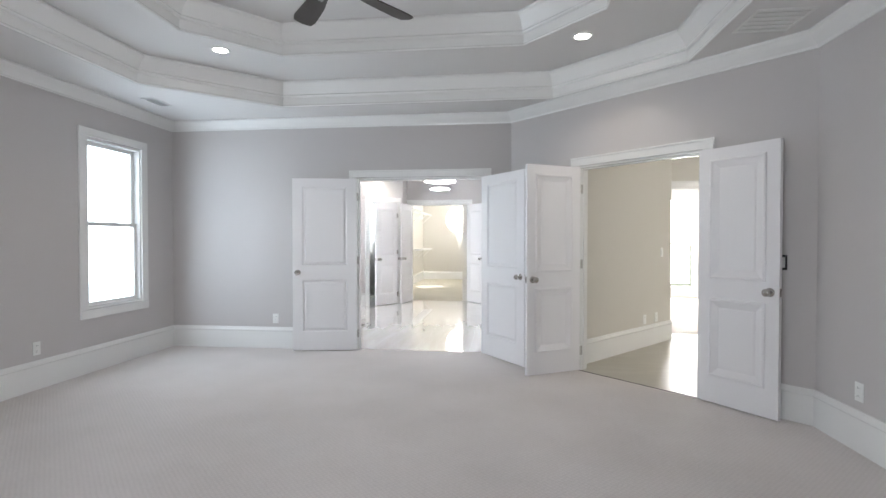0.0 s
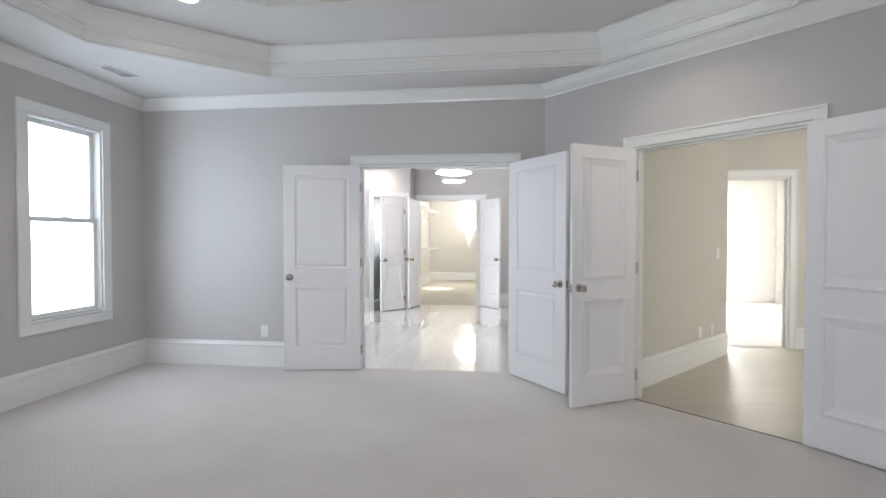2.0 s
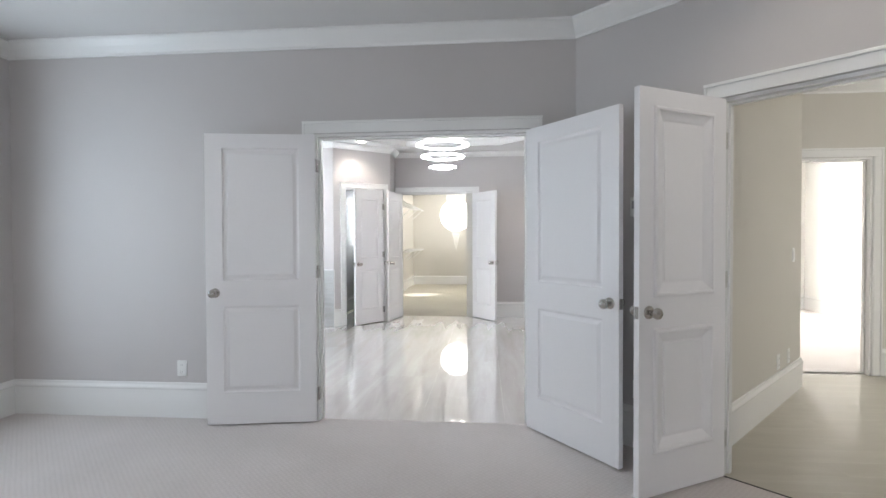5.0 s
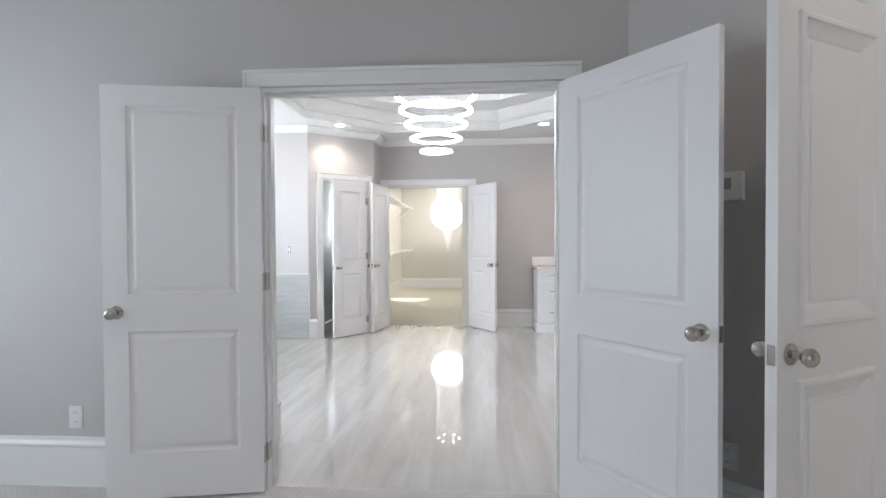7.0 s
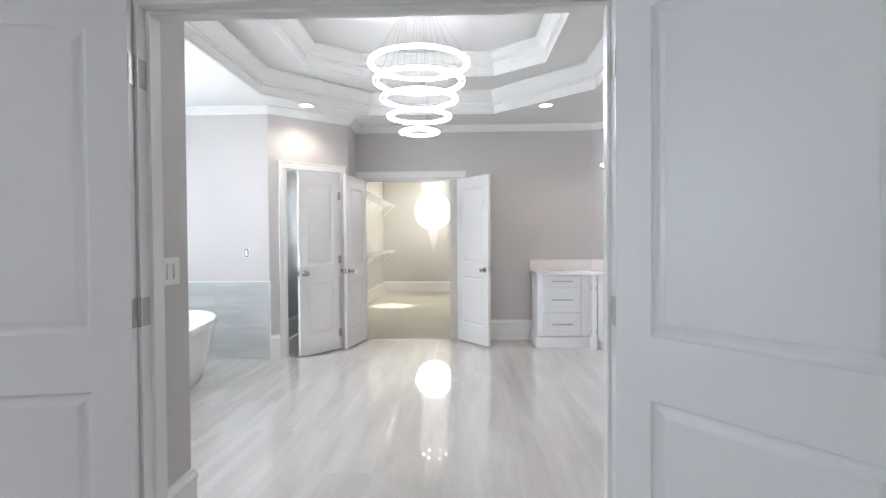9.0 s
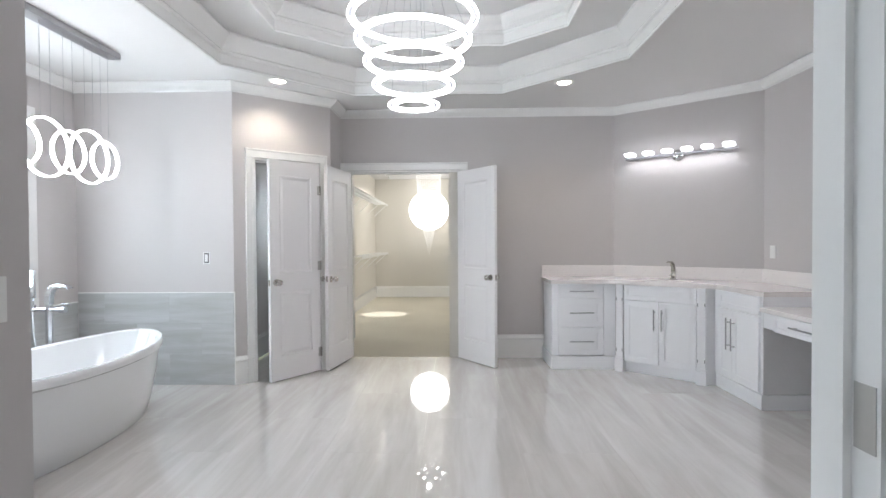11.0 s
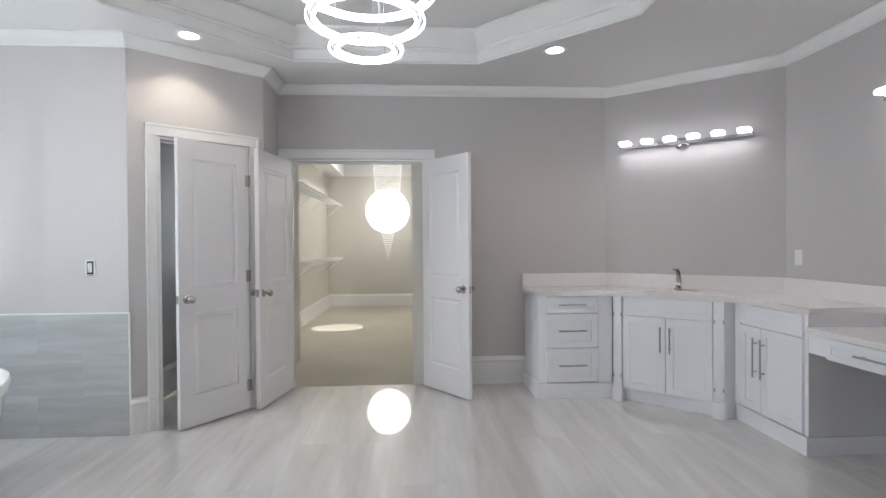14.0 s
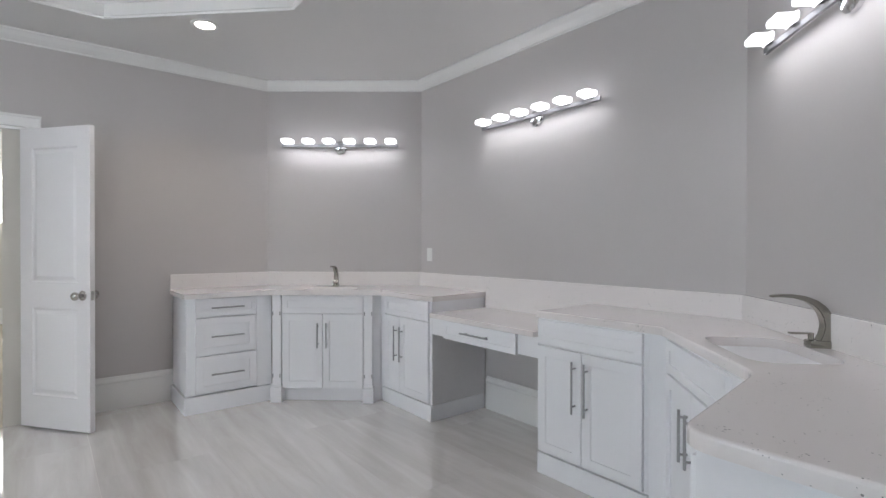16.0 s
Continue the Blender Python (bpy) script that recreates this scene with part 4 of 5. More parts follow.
def sink_unit(a, b, label, posts):
    # a to b runs with the room on the right: the frame is turned so that y looks into the room
    d = (a - b).normalized()
    w = (a - b).length
    root = cabinet(face((b.x, b.y), (d.x, d.y)), w, 0.42, label)
    for o in (-0.0, w - 0.07):
        if not posts:
            continue
        part("post", boxbm(o, o + 0.07, 0, 0.03, 0.10, 0.868, bevel=0.004), CAB, root)
        part("post_foot", boxbm(o - 0.01, o + 0.08, -0.04, 0.045, 0, 0.125, bevel=0.004), CAB, root)
        part("post_cap", boxbm(o - 0.004, o + 0.074, 0, 0.036, 0.125, 0.15, bevel=0.004), CAB, root)
        for z in (0.20, 0.705):
            part("hinge_clip", boxbm(o + 0.002, o + 0.010, 0.030, 0.034, z, z + 0.03), STEEL, root)
            part("hinge_clip", boxbm(o + 0.060, o + 0.068, 0.030, 0.034, z, z + 0.03), STEEL, root)
    e = 0.08
    shaker(root, "false_front", e, w - e, 0.725, 0.862, 0.0, rail=0.04)
    c = w / 2
    shaker(root, "door", e, c - 0.002, 0.115, 0.715, 0.0, (c - 0.035, 0.545, True))
    shaker(root, "door", c + 0.002, w - e, 0.115, 0.715, 0.0, (c + 0.035, 0.545, True))
    return root


sink_unit(*DIAG1, "white slanted sink base with turned corner posts", True)
sink_unit(*DIAG2, "white slanted sink base beside the near counter", False)
C = cabinet(face((1.95, 8.775), (0, 1)), 0.66, 0.52, "white two-door vanity base beside the make-up desk", toe=0.12, toe_in=-0.01)
shaker(C, "false_front", 0.025, 0.60, 0.725, 0.862, 0.0, rail=0.04)
shaker(C, "door", 0.025, 0.385, 0.13, 0.715, 0.0, (0.42 - 0.07, 0.51, True), plen=0.27)
shaker(C, "door", 0.389, 0.60, 0.13, 0.715, 0.0, (0.425, 0.51, True), plen=0.27)
part("filler", prism(bmesh.new(), [(0.60, -0.002), (0.665, -0.004), (0.668, 0.092), (0.78, 0.0), (0.78, -0.3), (0.60, -0.3)], 0.0, 0.867), CAB, C)
part("filler", boxbm(0.604, 0.66, 0.0, 0.018, 0.125, 0.862), CAB, C)
# thin sheet that darkens the cabinet side by the knee space through its colour
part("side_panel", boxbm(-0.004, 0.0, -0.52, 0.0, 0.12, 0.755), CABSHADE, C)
E_ = cabinet(face((1.95, 7.13), (0, 1)), 0.655, 0.52, "white two-door vanity base next to the desk", toe=0.12, toe_in=-0.012)
shaker(E_, "false_front", 0.025, 0.645, 0.728, 0.862, 0.0, rail=0.04)
shaker(E_, "door", 0.025, 0.355, 0.13, 0.715, 0.0, (0.32, 0.535, True), plen=0.27)
shaker(E_, "door", 0.359, 0.645, 0.13, 0.715, 0.0, (0.395, 0.535, True), plen=0.27)
part("filler", prism(bmesh.new(), [(0.0, -0.001), (-0.072, -0.018), (-0.072, -0.3), (0.0, -0.3)], 0.10, 0.867), CAB, E_)
part("filler", prism(bmesh.new(), [(-0.05, -0.055), (0.0, -0.055), (0.0, -0.1), (-0.05, -0.1)], 0.0, 0.10), CAB, E_)
G = cabinet(face((0.80, 6.40), (1, 0)), 0.56, 0.47, "white vanity base under the rounded counter end")
shaker(G, "door", 0.02, 0.52, 0.13, 0.84, 0.0)
desk = thing("makeup_desk", face((1.95, 7.79), (0, 1)), "white make-up desk apron with one pencil drawer over a knee space", "desk")
part("apron", boxbm(0, 0.98, -0.02, 0.0, 0.635, 0.755), CAB, desk)
shaker(desk, "drawer_front", 0.155, 0.83, 0.63, 0.752, 0.001, (0.49, 0.695, False), rail=0.035, plen=0.26)


def rounded(poly, idx, r, n=6):
    out = []
    for i, p in enumerate(poly):
        if i not in idx:
            out.append(p)
            continue
        p, a, b = Vector(p), Vector(poly[i - 1]), Vector(poly[(i + 1) % len(poly)])
        da, db = (a - p).normalized(), (b - p).normalized()
        for k in range(n + 1):
            f = k / n
            q = (p + da * r) * (1 - f) ** 2 + p * 2 * f * (1 - f) + (p + db * r) * f ** 2
            out.append((q.x, q.y))
    return out


def oval(c, d, hw, hd, n=56, e=0.5):
    d = Vector(d).normalized()
    o = Vector((-d.y, d.x))
    pts = []
    for i in range(n):
        a = 2 * math.pi * i / n
        x, y = math.cos(a), math.sin(a)
        q = Vector(c) + d * hw * math.copysign(abs(x) ** e, x) + o * hd * math.copysign(abs(y) ** e, y)
        pts.append((q.x, q.y))
    return pts


D1, D2 = (Vector((1.38, 10.52)) - Vector((2.48, 9.63))).normalized(), (Vector((2.48, 6.92)) - Vector((1.42, 5.92))).normalized()
SINK1, SINK2 = (1.67, 9.81), (1.785, 6.60)


def counter(poly, hole, centre, label):
    bm = bmesh.new()
    prism(bm, poly, 0.868, 0.905, [hole] if hole else [])
    sharp = [e for e in bm.edges if len(e.link_faces) == 2 and e.calc_face_angle(0) > 1.2 and abs(e.verts[0].co.z - 0.905) < 1e-4 and abs(e.verts[1].co.z - 0.905) < 1e-4 and (e.verts[0].co.xy - Vector(centre)).length > 0.31]
    bmesh.ops.bevel(bm, geom=sharp, offset=0.008, segments=3, affect="EDGES", profile=0.5)
    root = tagged(finish("countertop", bm, QUARTZ), label, "countertop", "quartz counters")
    return root


c1 = counter(rounded([(0.58, 10.515), (0.58, 9.985), (1.14, 9.97), (1.90, 9.38), (1.942, 8.755), (2.475, 8.755), (2.475, 9.63), (1.38, 10.515)], {2, 3}, 0.05), oval(SINK1, D1, 0.21, 0.14, e=0.4), SINK1, "pale speckled quartz counter with an oval sink cut-out")
c2 = counter(rounded([(0.775, 6.425), (0.775, 5.93), (1.42, 5.93), (2.475, 6.92), (2.475, 7.80), (1.942, 7.80), (1.942, 7.07), (1.385, 6.50)], {0, 7}, 0.07), oval(SINK2, D2, 0.23, 0.15, e=0.4), SINK2, "pale speckled quartz counter with a rounded end and sink")
c3 = tagged(finish("countertop", boxbm(1.915, 2.475, 7.795, 8.765, 0.757, 0.790, bevel=0.004), QUARTZ), "pale quartz slab of the lower make-up desk", "countertop", "quartz counters")
BS = [(0, 0.906), (0.02, 0.906), (0.02, 1.026), (0.017, 1.03), (0, 1.03)]


def backsplash(pts, profile, label):
    root = thing("backsplash", pose(0, 0, 0), label, "backsplash", "quartz backsplashes")
    for a, b in zip(pts, pts[1:]):
        part("splash_panel", sweep(bmesh.new(), [a, b], profile), QUARTZ, root)


backsplash([(2.478, 8.755), (2.478, 9.63), (1.38, 10.518), (0.58, 10.518)], BS, "low pale quartz backsplash round the vanity")
backsplash([(0.775, 5.922), (1.42, 5.922), (2.478, 6.92), (2.478, 7.80)], BS, "low pale quartz backsplash behind the near sink")
backsplash([(2.478, 7.801), (2.478, 8.754)], [(0, 0.791), (0.02, 0.791), (0.02, 1.026), (0.017, 1.03), (0, 1.03)], "pale quartz backsplash behind the desk")


def sink(c, d, hw, hd):
    bm = bmesh.new()
    loops = []
    for f, z in ((1.04, 0.867), (1.0, 0.86), (0.93, 0.80), (0.8, 0.755), (0.3, 0.745)):
        loops.append([bm.verts.new((x, y, z)) for x, y in oval(c, d, hw * f, hd * f, e=0.4)])
    for a, b in zip(loops, loops[1:]):
        for i in range(len(a)):
            bm.faces.new((a[i], a[(i + 1) % len(a)], b[(i + 1) % len(a)], b[i]))
    bm.faces.new(loops[-1])
    root = thing("sink", pose(0, 0, 0), "white undermount oval sink set in the counter", "sink", "vanity sinks")
    part("basin", bm, CERAMIC, root, smooth=True)
    part("drain", lathe(bmesh.new(), [(0.0, 0.749), (0.02, 0.749), (0.026, 0.746)], Matrix.Translation((c[0], c[1], 0))), CHROME, root, "chrome drain")


sink(SINK1, D1, 0.21, 0.14)
sink(SINK2, D2, 0.23, 0.15)


def ribbon(bm, pts, half, thick):
    # a bent flat bar through pts (y, z), widths half, standing in the x direction
    rows = []
    for i, (y, z) in enumerate(pts):
        a, b = pts[max(0, i - 1)], pts[min(len(pts) - 1, i + 1)]
        t = Vector((b[0] - a[0], b[1] - a[1])).normalized()
        n = Vector((-t.y, t.x)) * thick[i] / 2
        w = half[i]
        rows.append([bm.verts.new((-w, y + n.x, z + n.y)), bm.verts.new((w, y + n.x, z + n.y)), bm.verts.new((w, y - n.x, z - n.y)), bm.verts.new((-w, y - n.x, z - n.y))])
    for a, b in zip(rows, rows[1:]):
        for i in range(4):
            bm.faces.new((a[i], a[(i + 1) % 4], b[(i + 1) % 4], b[i]))
    bm.faces.new(rows[0])
    bm.faces.new(rows[-1][::-1])
    return bm


def faucet(m):
    # local y points to the bowl
    root = thing("faucet", m, "satin nickel arched bathroom faucet with a flat spout", "faucet", "vanity faucets")
    pts = [(0.84 * y, 0.80 * z) for y, z in [(-0.005, 0.02), (-0.022, 0.06), (-0.027, 0.10), (-0.019, 0.14), (0.0, 0.175), (0.03, 0.203), (0.07, 0.222), (0.115, 0.231), (0.165, 0.232), (0.20, 0.228)]]
    half = [0.020 - 0.0005 * i for i in range(10)]
    thick = [0.040, 0.039, 0.037, 0.034, 0.029, 0.023, 0.018, 0.013, 0.010, 0.007]
    bm = ribbon(bmesh.new(), pts, half, thick)
    bmesh.ops.bevel(bm, geom=bm.edges[:], offset=0.003, segments=2, affect="EDGES")
    part("spout", bm, FAUCET, root, smooth=True)
    part("base", boxbm(-0.024, 0.024, -0.038, 0.045, 0, 0.028, bevel=0.006), FAUCET, root, smooth=True)
    bm = boxbm(-0.010, 0.010, 0.025, 0.105, 0.048, 0.054, bevel=0.002)
    cyl(bm, (0, 0.032, 0.024), (0, 0.032, 0.05), 0.009, seg=12)
    part("lever", bm, FAUCET, root, smooth=True)


def into(d):
    return face((0, 0), (d.x, d.y)).to_3x3().to_4x4()


def place_on(c, d):
    m = into(d)
    m.translation = (c[0], c[1], 0.905)
    return m


n1, n2 = Vector((-D1.y, D1.x)), Vector((-D2.y, D2.x))
faucet(place_on(Vector(SINK1) - n1 * 0.175, D1))
faucet(place_on(Vector(SINK2) - n2 * 0.200 + D2 * 0.045, D2))


def light_bar(m, length):
    # local x along the wall, y out of it
    root = thing("vanity_light_bar", m, "chrome vanity light bar with six lit glass blocks", "wall lamp", "vanity light bars")
    part("back_bar", boxbm(-length / 2, length / 2, 0.030, 0.044, -0.046, -0.020, bevel=0.002), DARKSTEEL, root, "slim brushed steel bar")
    part("canopy", lathe(bmesh.new(), [(0.0, 0.034), (0.045, 0.03), (0.058, 0.018), (0.06, 0.0)], Matrix.Translation((0, 0, -0.045)) @ Matrix.Rotation(radians(-90), 4, "X")), CHROME, root, smooth=True)
    outline = [(-0.048, -0.008), (-0.040, -0.016), (0.040, -0.016), (0.048, -0.008), (0.048, 0.006), (0.036, 0.016), (-0.036, 0.016), (-0.048, 0.006)]
    for i in range(6):
        x = (-2.5 + i) * (length - 0.13) / 5
        bm = prism(bmesh.new(), outline, 0.056, 0.130)
        bmesh.ops.bevel(bm, geom=bm.edges[:], offset=0.004, segments=2, affect="EDGES")
        bmesh.ops.transform(bm, matrix=Matrix(((1, 0, 0, x), (0, 0, 1, 0), (0, 1, 0, 0), (0, 0, 0, 1))), verts=bm.verts[:])
        blk = part("glass_block", bm, BAR, root, "glowing chamfered glass block")
        part("socket", boxbm(x - 0.02, x + 0.02, 0.040, 0.06, -0.022, -0.004), CHROME, blk)


for p, d, z in (((1.905, 10.095), D1, 2.21), ((2.48, 8.25), Vector((0, 1)), 2.21), ((1.91, 6.382), D2, 2.16)):
    m = face(p, (d.x, d.y), z)
    light_bar(m, 1.06)
    down = m @ Vector((0, 0.095, -0.05))
    glow = window_light("vanity_downlight", down, down - Vector((0, 0, 1)), 0.05, 0.05, 1.5, (0.95, 0.95, 1.0))
    glow.data.size = 1.0
    glow.matrix_world = m @ Matrix.Translation((0, 0.095, -0.05))

# tub
TUB = Vector((-2.95, 8.08))


def tub_ring(bm, hw, hl, z, lift, n=56):
    return [bm.verts.new((hw * math.cos(2 * math.pi * i / n), hl * math.sin(2 * math.pi * i / n), z + lift * abs(math.sin(2 * math.pi * i / n)) ** 3)) for i in range(n)]


tub = thing("bathtub", pose(TUB.x, TUB.y, 0), "glossy white oval freestanding bathtub", "bathtub")
bm = bmesh.new()
rows = [tub_ring(bm, *a) for a in ((0.272, 0.805, 0.0, 0), (0.285, 0.818, 0.012, 0), (0.338, 0.842, 0.15, 0.0), (0.382, 0.862, 0.32, 0.01), (0.410, 0.878, 0.46, 0.024), (0.420, 0.884, 0.508, 0.03), (0.430, 0.888, 0.512, 0.03), (0.444, 0.90, 0.522, 0.03), (0.447, 0.903, 0.545, 0.03), (0.444, 0.90, 0.564, 0.03), (0.435, 0.892, 0.574, 0.03), (0.415, 0.87, 0.576, 0.03), (0.395, 0.848, 0.566, 0.03), (0.36, 0.79, 0.45, 0.02), (0.29, 0.69, 0.27, 0.01), (0.22, 0.54, 0.15, 0.0), (0.10, 0.30, 0.13, 0.0))]
for a, b in zip(rows, rows[1:]):
    for i in range(56):
        bm.faces.new((a[i], a[(i + 1) % 56], b[(i + 1) % 56], b[i]))
bm.faces.new(rows[-1])
bm.faces.new(rows[0][::-1])
part("shell", bm, ACRYLIC, tub, smooth=True)
part("drain", lathe(bmesh.new(), [(0.0, 0.126), (0.03, 0.126), (0.036, 0.12)]), CHROME, tub, "chrome drain")
part("overflow", cyl(bmesh.new(), (-0.31, 0.1, 0.40), (-0.335, 0.1, 0.405), 0.03), CHROME, tub, "chrome overflow cap")
tf = thing("tub_filler", pose(-3.51, 8.70, 0), "chrome floor-standing tub filler with a hand shower", "faucet")
bm = cyl(bmesh.new(), (0, 0, 0.02), (0, 0, 0.86), 0.024, seg=16)
part("column", bm, CHROME, tf, smooth=True)
part("floor_flange", lathe(bmesh.new(), [(0.05, 0.0), (0.05, 0.012), (0.03, 0.022), (0.024, 0.03)]), CHROME, tf, smooth=True)
bm = ribbon(bmesh.new(), [(0.0, 0.84), (0.004, 0.90), (0.016, 0.94), (0.045, 0.972), (0.09, 0.985), (0.14, 0.982), (0.175, 0.962)], [0.024, 0.024, 0.025, 0.026, 0.028, 0.03, 0.03], [0.046, 0.044, 0.040, 0.034, 0.026, 0.018, 0.010])
bmesh.ops.bevel(bm, geom=bm.edges[:], offset=0.004, segments=2, affect="EDGES")
bmesh.ops.transform(bm, matrix=Matrix.Rotation(radians(-90), 4, "Z"), verts=bm.verts[:])
part("spout", bm, CHROME, tf, smooth=True)
bm = cyl(bmesh.new(), (-0.13, 0.0, 0.80), (0.10, 0.0, 0.80), 0.018, seg=14)
cyl(bm, (0.095, 0, 0.80), (0.13, 0, 0.80), 0.026, seg=16)
part("valve", bm, CHROME, tf, smooth=True)
part("lever", boxbm(0.10, 0.165, -0.010, 0.010, 0.836, 0.846, bevel=0.003), CHROME, tf, smooth=True)
bm = cyl(bmesh.new(), (-0.13, 0.0, 0.77), (-0.13, 0.0, 0.90), 0.013, seg=12)
cyl(bm, (-0.13, 0, 0.80), (-0.13, 0, 0.835), 0.024, seg=14)
box(bm, -0.152, -0.108, -0.013, 0.013, 0.885, 1.10, bevel=0.006)
part("hand_shower", bm, CHROME, tf, smooth=True)
bm = bmesh.new()
hp = [(-0.13 + 0.065 * (1 - math.cos(k * math.pi / 10)), 0.012 * math.sin(k * math.pi / 5), 0.77 - 0.42 * math.sin(k * math.pi / 10) ** 0.7) for k in range(11)]
for a, b in zip(hp, hp[1:]):
    cyl(bm, a, b, 0.007, seg=8)
part("hose", bm, CHROME, tf, smooth=True)


# hanging lights
def torus(bm, R, w, h, m=Matrix(), seg=64):
    prof = [(R - w / 2, -h / 2), (R + w / 2, -h / 2), (R + w / 2, h / 2), (R - w / 2, h / 2)]
    rows = [[bm.verts.new(m @ Vector((r * math.cos(2 * math.pi * i / seg), r * math.sin(2 * math.pi * i / seg), z))) for r, z in prof] for i in range(seg)]
    for i in range(seg):
        a, b = rows[i], rows[(i + 1) % seg]
        for j in range(4):
            bm.faces.new((a[j], b[j], b[(j + 1) % 4], a[(j + 1) % 4]))
    return bm


def crystals(bm, R, h, n, m=Matrix(), size=0.006):
    # small facetted beads round a ring, in two rows
    for i in range(n):
        a = 2 * math.pi * i / n
        for z in (-h / 4, h / 4):
            bmesh.ops.create_icosphere(bm, subdivisions=1, radius=size, matrix=m @ Matrix.Translation((R * math.cos(a), R * math.sin(a), z)))
    return bm


RX, RY = -0.64, 8.09
ch = thing("ring_chandelier", pose(RX, RY, 3.22), "tiered chandelier of five glowing crystal rings", "chandelier")
part("canopy", lathe(bmesh.new(), [(0.0, -0.035), (0.135, -0.035), (0.14, -0.03), (0.14, 0.0)], seg=40), CHROME, ch, smooth=True)
for R, z in ((0.387, 2.71), (0.346, 2.57), (0.292, 2.43), (0.236, 2.29), (0.139, 2.165)):
    rz = z - 3.22
    ring_ob = part("ring", torus(bmesh.new(), R, 0.012, 0.008, Matrix.Translation((0, 0, rz + 0.012))), CHROME, ch, "slim chrome ring body")
    part("led_strip", torus(bmesh.new(), R - 0.018, 0.006, 0.022, Matrix.Translation((0, 0, rz - 0.004))), LED, ring_ob, "glowing inner strip")
    part("led_strip", torus(bmesh.new(), R + 0.020, 0.004, 0.012, Matrix.Translation((0, 0, rz - 0.004))), LED, ring_ob, "glowing outer strip")
    bm = crystals(bmesh.new(), R + 0.002, 0.020, int(R * 300), Matrix.Translation((0, 0, rz - 0.004)), 0.0075)
    part("crystal_band", bm, CRYSTAL, ring_ob, "clear crystal edging")
    for k in range(3):
        a = radians(30 + 120 * k + R * 200)
        part("cable", cyl(bmesh.new(), (R * math.cos(a), R * math.sin(a), rz + 0.017), (0.1 * math.cos(a), 0.1 * math.sin(a), -0.035), 0.0012, seg=5), STEEL, ch)

tl = thing("ring_pendant", pose(-3.0, 8.05, 2.76), "long grey ceiling bar with glowing rings hung over the tub", "pendant light")
part("canopy_bar", boxbm(-0.05, 0.05, -0.70, 0.70, -0.045, 0.0, bevel=0.004), STEEL, tl, "grey metal ceiling bar")
for y, R in ((8.63, 0.138), (8.47, 0.188), (8.28, 0.144), (8.09, 0.188), (7.90, 0.14), (7.72, 0.17), (7.55, 0.13)):
    m = Matrix.Translation((0, y - 8.05, 1.925 - 2.76)) @ Matrix.Rotation(radians(90), 4, "Y")
    part("ring", torus(bmesh.new(), R, 0.008, 0.024, m, 56), LED, tl, "glowing upright ring")
    for dy in (-0.04, 0.04):
        part("cable", cyl(bmesh.new(), (0, y - 8.05 + dy, 1.925 - 2.76 + R), (0, y - 8.05 + dy, -0.045), 0.0012, seg=5), STEEL, tl)

# ---- closet things ----
BX, BY, BZ, BR, BC = -0.935, 15.7, 1.965, 0.425, 3.78
bc = thing("ball_chandelier", pose(BX, BY, BC), "glowing crystal ball chandelier with bead strands and a pointed tail", "chandelier")
part("canopy", lathe(bmesh.new(), [(0.0, -0.03), (0.35, -0.03), (0.36, -0.02), (0.36, 0.0)], seg=40), CHROME, bc, smooth=True)
spot_lamp(BX, BY - 0.62, BC - 0.06, 130, (1.0, 0.96, 0.89))
for k in range(6):
    a = k * math.pi / 3
    part("bulb", lathe(bmesh.new(), [(0.0, -0.036), (0.03, -0.036), (0.03, -0.03)], Matrix.Translation((0.26 * math.cos(a), 0.26 * math.sin(a), 0)), 14), CAN, bc, "small lit bulb")
bm = bmesh.new()
bmesh.ops.create_icosphere(bm, subdivisions=4, radius=BR, matrix=Matrix.Translation((0, 0, BZ - BC)))
part("ball", bm, BALL, bc, "glowing ball", smooth=True)
rng = random.Random(4)
for k in range(34):
    a = 2 * math.pi * k / 34
    bm = cyl(bmesh.new(), (0.33 * math.cos(a), 0.33 * math.sin(a), -0.03), (0.24 * math.cos(a), 0.24 * math.sin(a), BZ + BR * 0.9 - BC), 0.0015, seg=4)
    for j in range(34):
        f = min(1.0, (j + rng.random() * 0.9) / 33)
        r = 0.33 - 0.09 * f
        bmesh.ops.create_icosphere(bm, subdivisions=1, radius=0.012, matrix=Matrix.Translation((r * math.cos(a), r * math.sin(a), -0.03 + f * (BZ + BR * 0.9 - BC + 0.03))))
    part("strand", bm, LIT_CRYSTAL, bc, "" if k else "hanging strand of crystal beads")
bm = bmesh.new()
for j in range(13):
    f = j / 12
    r = 0.125 * (1 - f) + 0.003
    z = BZ - BC - BR * 0.94 - 0.52 * f
    nn = max(1, int(26 * (1 - f)))
    for k in range(nn):
        a = 2 * math.pi * k / nn
        bmesh.ops.create_icosphere(bm, subdivisions=1, radius=0.012, matrix=Matrix.Translation((r * math.cos(a), r * math.sin(a), z)))
part("tail", bm, LIT_CRYSTAL, bc, "pointed crystal tail")


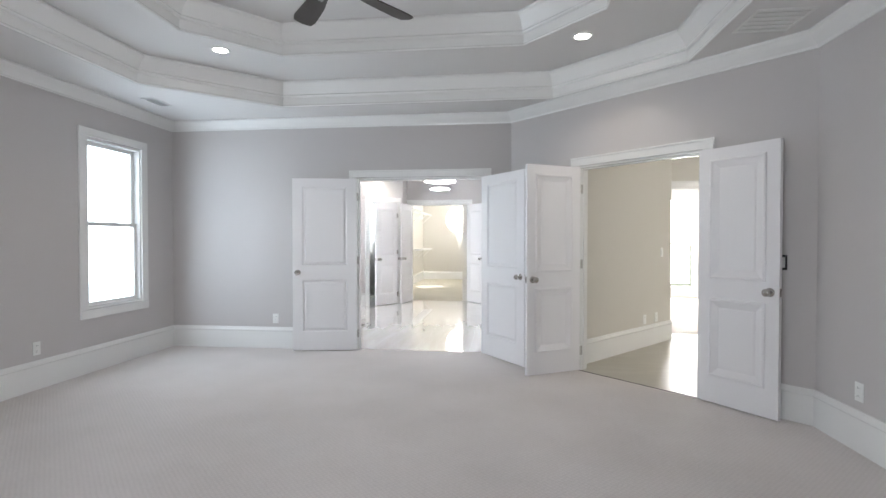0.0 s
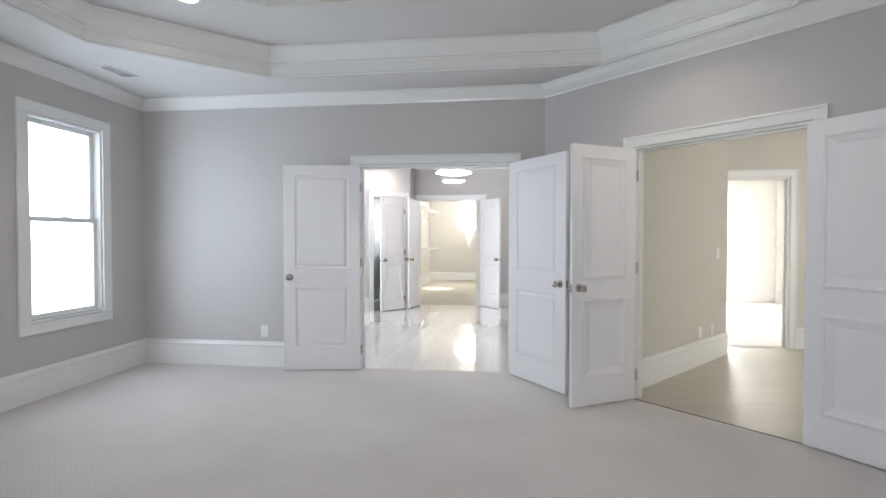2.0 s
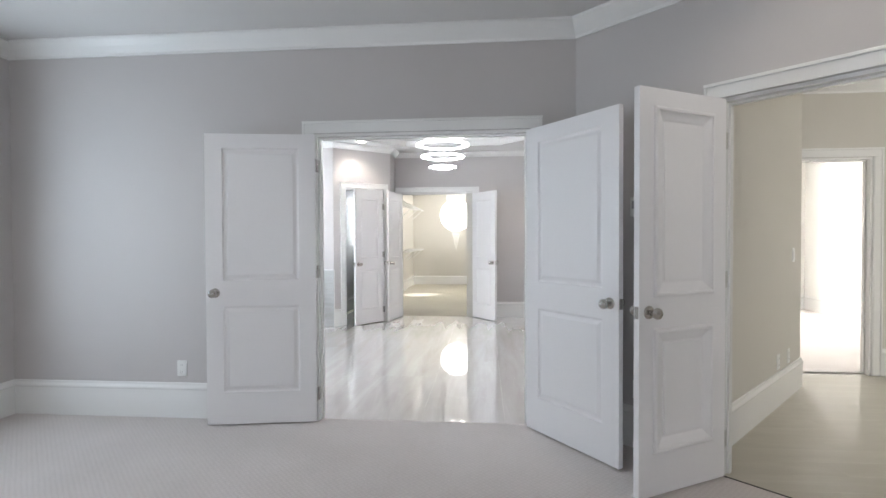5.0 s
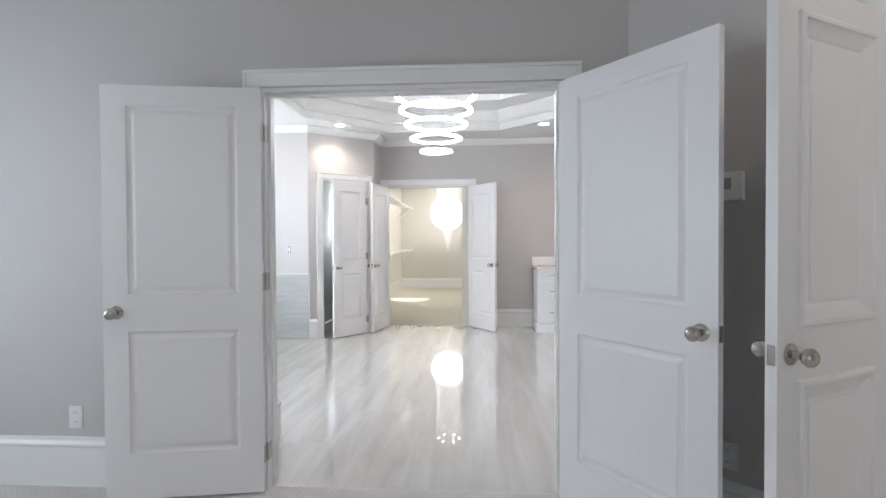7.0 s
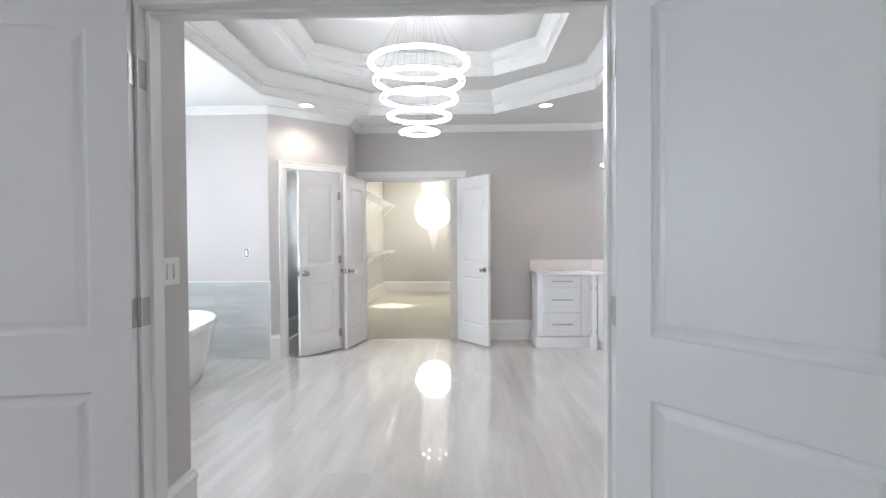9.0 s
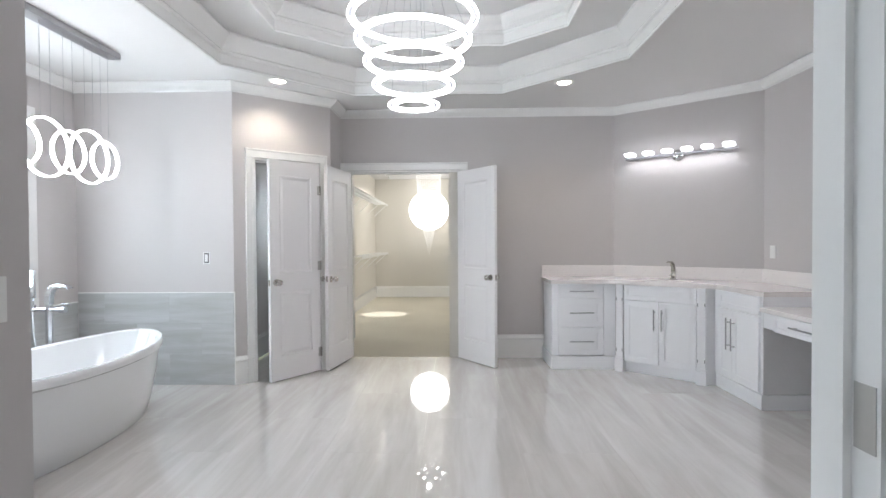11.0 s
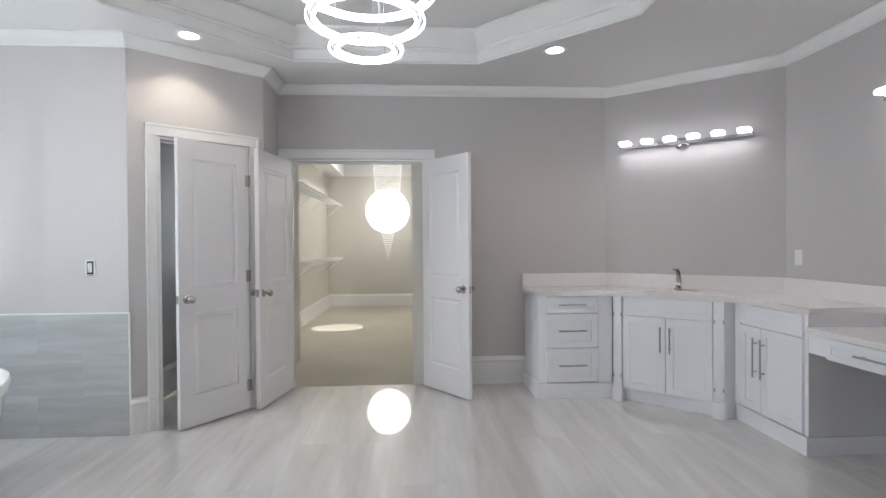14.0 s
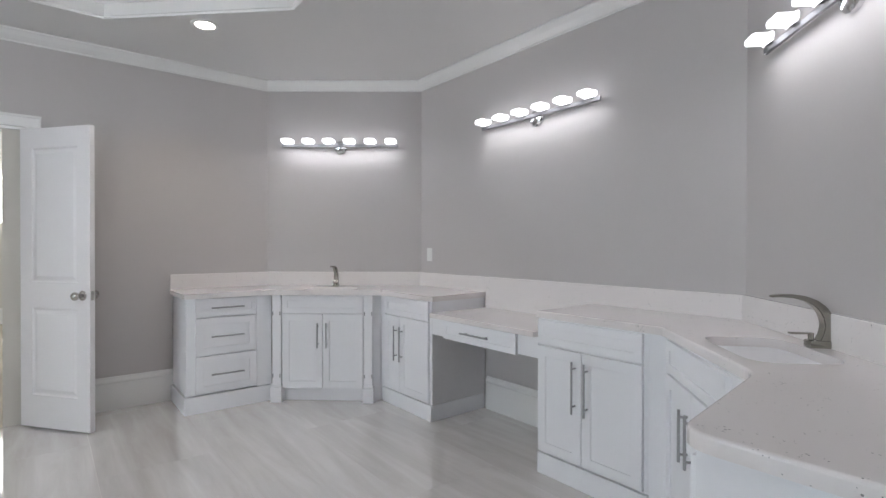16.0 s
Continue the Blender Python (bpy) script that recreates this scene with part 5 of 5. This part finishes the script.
def wire_shelf(y0, y1, z, label):
    root = thing("wire_shelf", pose(-2.24, y0, z), label, "shelf", "closet wire shelves")
    length = y1 - y0
    bm = bmesh.new()
    for x in (0.01, 0.11, 0.21, 0.30):
        cyl(bm, (x, 0, 0), (x, length, 0), 0.004, seg=6)
    for x in (0.303,):
        cyl(bm, (x, 0, -0.03), (x, length, -0.03), 0.004, seg=6)
    part("rails", bm, WIRE, root)
    bm = bmesh.new()
    n = int(length / 0.026)
    for i in range(n):
        y = (i + 0.5) * length / n
        box(bm, 0.005, 0.305, y - 0.0016, y + 0.0016, 0.002, 0.0056)
        box(bm, 0.302, 0.306, y - 0.0016, y + 0.0016, -0.032, 0.002)
    tagged(part("wire_deck", bm, WIRE, root), kind="stuff")
    for i in range(max(2, int(length / 0.8))):
        y = 0.12 + i * (length - 0.24) / max(1, int(length / 0.8) - 1)
        part("brace", cyl(bmesh.new(), (0.295, y, -0.005), (0.004, y, -0.27), 0.006, seg=6), WIRE, root)


wire_shelf(10.95, 16.58, 2.16, "white ventilated wire shelf high on the closet wall")
wire_shelf(13.3, 16.58, 1.04, "white ventilated wire shelf at chest height")

# ---- pieces of floors and walls ----


def lay(parent, poly, x0, y0, w, l, z0, z1, material, name, stagger, joint=0.0015, flip=False):
    xs = [p[0] for p in poly]
    ys = [p[1] for p in poly]
    full = None
    col = 0
    x = x0
    while x < max(xs):
        y = y0 - (stagger * col * l) % l
        while y < max(ys):
            c = clip_rect(poly, x + joint, x + w - joint, y + joint, y + l - joint)
            if c and area(c) > 0.002:
                whole = abs(area(c) - (w - 2 * joint) * (l - 2 * joint)) < 1e-5
                if whole and full:
                    ob = new(name, full)
                    ob.location = (x, y, 0)
                    ob.parent = parent
                else:
                    bm = bmesh.new()
                    ref = (x, y)
                    prism(bm, [(p[0] - ref[0], p[1] - ref[1]) for p in c], z0, z1)
                    ob = part(name, bm, material, parent)
                    ob.location = (x, y, 0)
                    if whole:
                        full = ob.data
            y += l
        x += w
        col += 1


lay(floor_bath, BATH_FLOOR, -4.2, 5.0, 0.60, 1.20, -0.001, 0.0, MARBLE, "tile", 0.5, 0.0003)


def lay_planks(parent, poly, w, l):
    swapped = [(p[1], p[0]) for p in poly]
    ys = [p[0] for p in swapped]
    xs = [p[1] for p in swapped]
    row, y = 0, min(ys) - 0.05
    while y < max(ys):
        x = min(xs) - (row * 0.43 * l) % l
        while x < max(xs):
            c = clip_rect(poly, x + 0.0003, x + l - 0.0003, y + 0.0003, y + w - 0.0003)
            if c and area(c) > 0.002:
                bm = bmesh.new()
                prism(bm, [(p[0] - x, p[1] - y) for p in c], -0.008, -0.001)
                ob = part("plank", bm, VINYL, parent)
                ob.location = (x, y, 0)
            x += l
        y += w
        row += 1


lay_planks(floor_hall, HALL_FLOOR, 0.18, 1.22)

# striped tile wainscot round the tub
wains = thing("tile_wainscot", pose(0, 0, 0), "grey striped wall tile wainscot with a pale metal edge", "wall tiles", "", "structure")


def wall_tiles(p, d, length, z1, off):
    base = face(p, d)
    rows = 3
    h = z1 / rows
    for r in range(rows):
        x = -off * ((r % 2) * 0.5)
        while x < length:
            a, b = max(0, x), min(length, x + 0.60)
            if b - a > 0.01:
                bm = boxbm(a + 0.0004, b - 0.0004, 0, 0.010, r * h + 0.0004, (r + 1) * h - 0.0004)
                bmesh.ops.transform(bm, matrix=base, verts=bm.verts[:])
                part("tile", bm, WALLTILE, wains)
            x += 0.60
    bm = boxbm(0, length, 0, 0.012, z1, z1 + 0.010)
    bmesh.ops.transform(bm, matrix=base, verts=bm.verts[:])
    part("edge_strip", bm, PLASTIC, wains, "pale metal edge strip")


wall_tiles((-2.412, 9.46), (-1, 0), 1.446, 0.845, 0.6)
wall_tiles((-3.87, 9.448), (0, -1), 2.44, 0.762, 0.6)
bm = boxbm(0, 0.010, 0, 0.012, 0, 0.855)
bmesh.ops.transform(bm, matrix=face((-2.400, 9.462), (-1, 0)), verts=bm.verts[:])
part("edge_strip", bm, PLASTIC, wains, "pale metal edge strip")
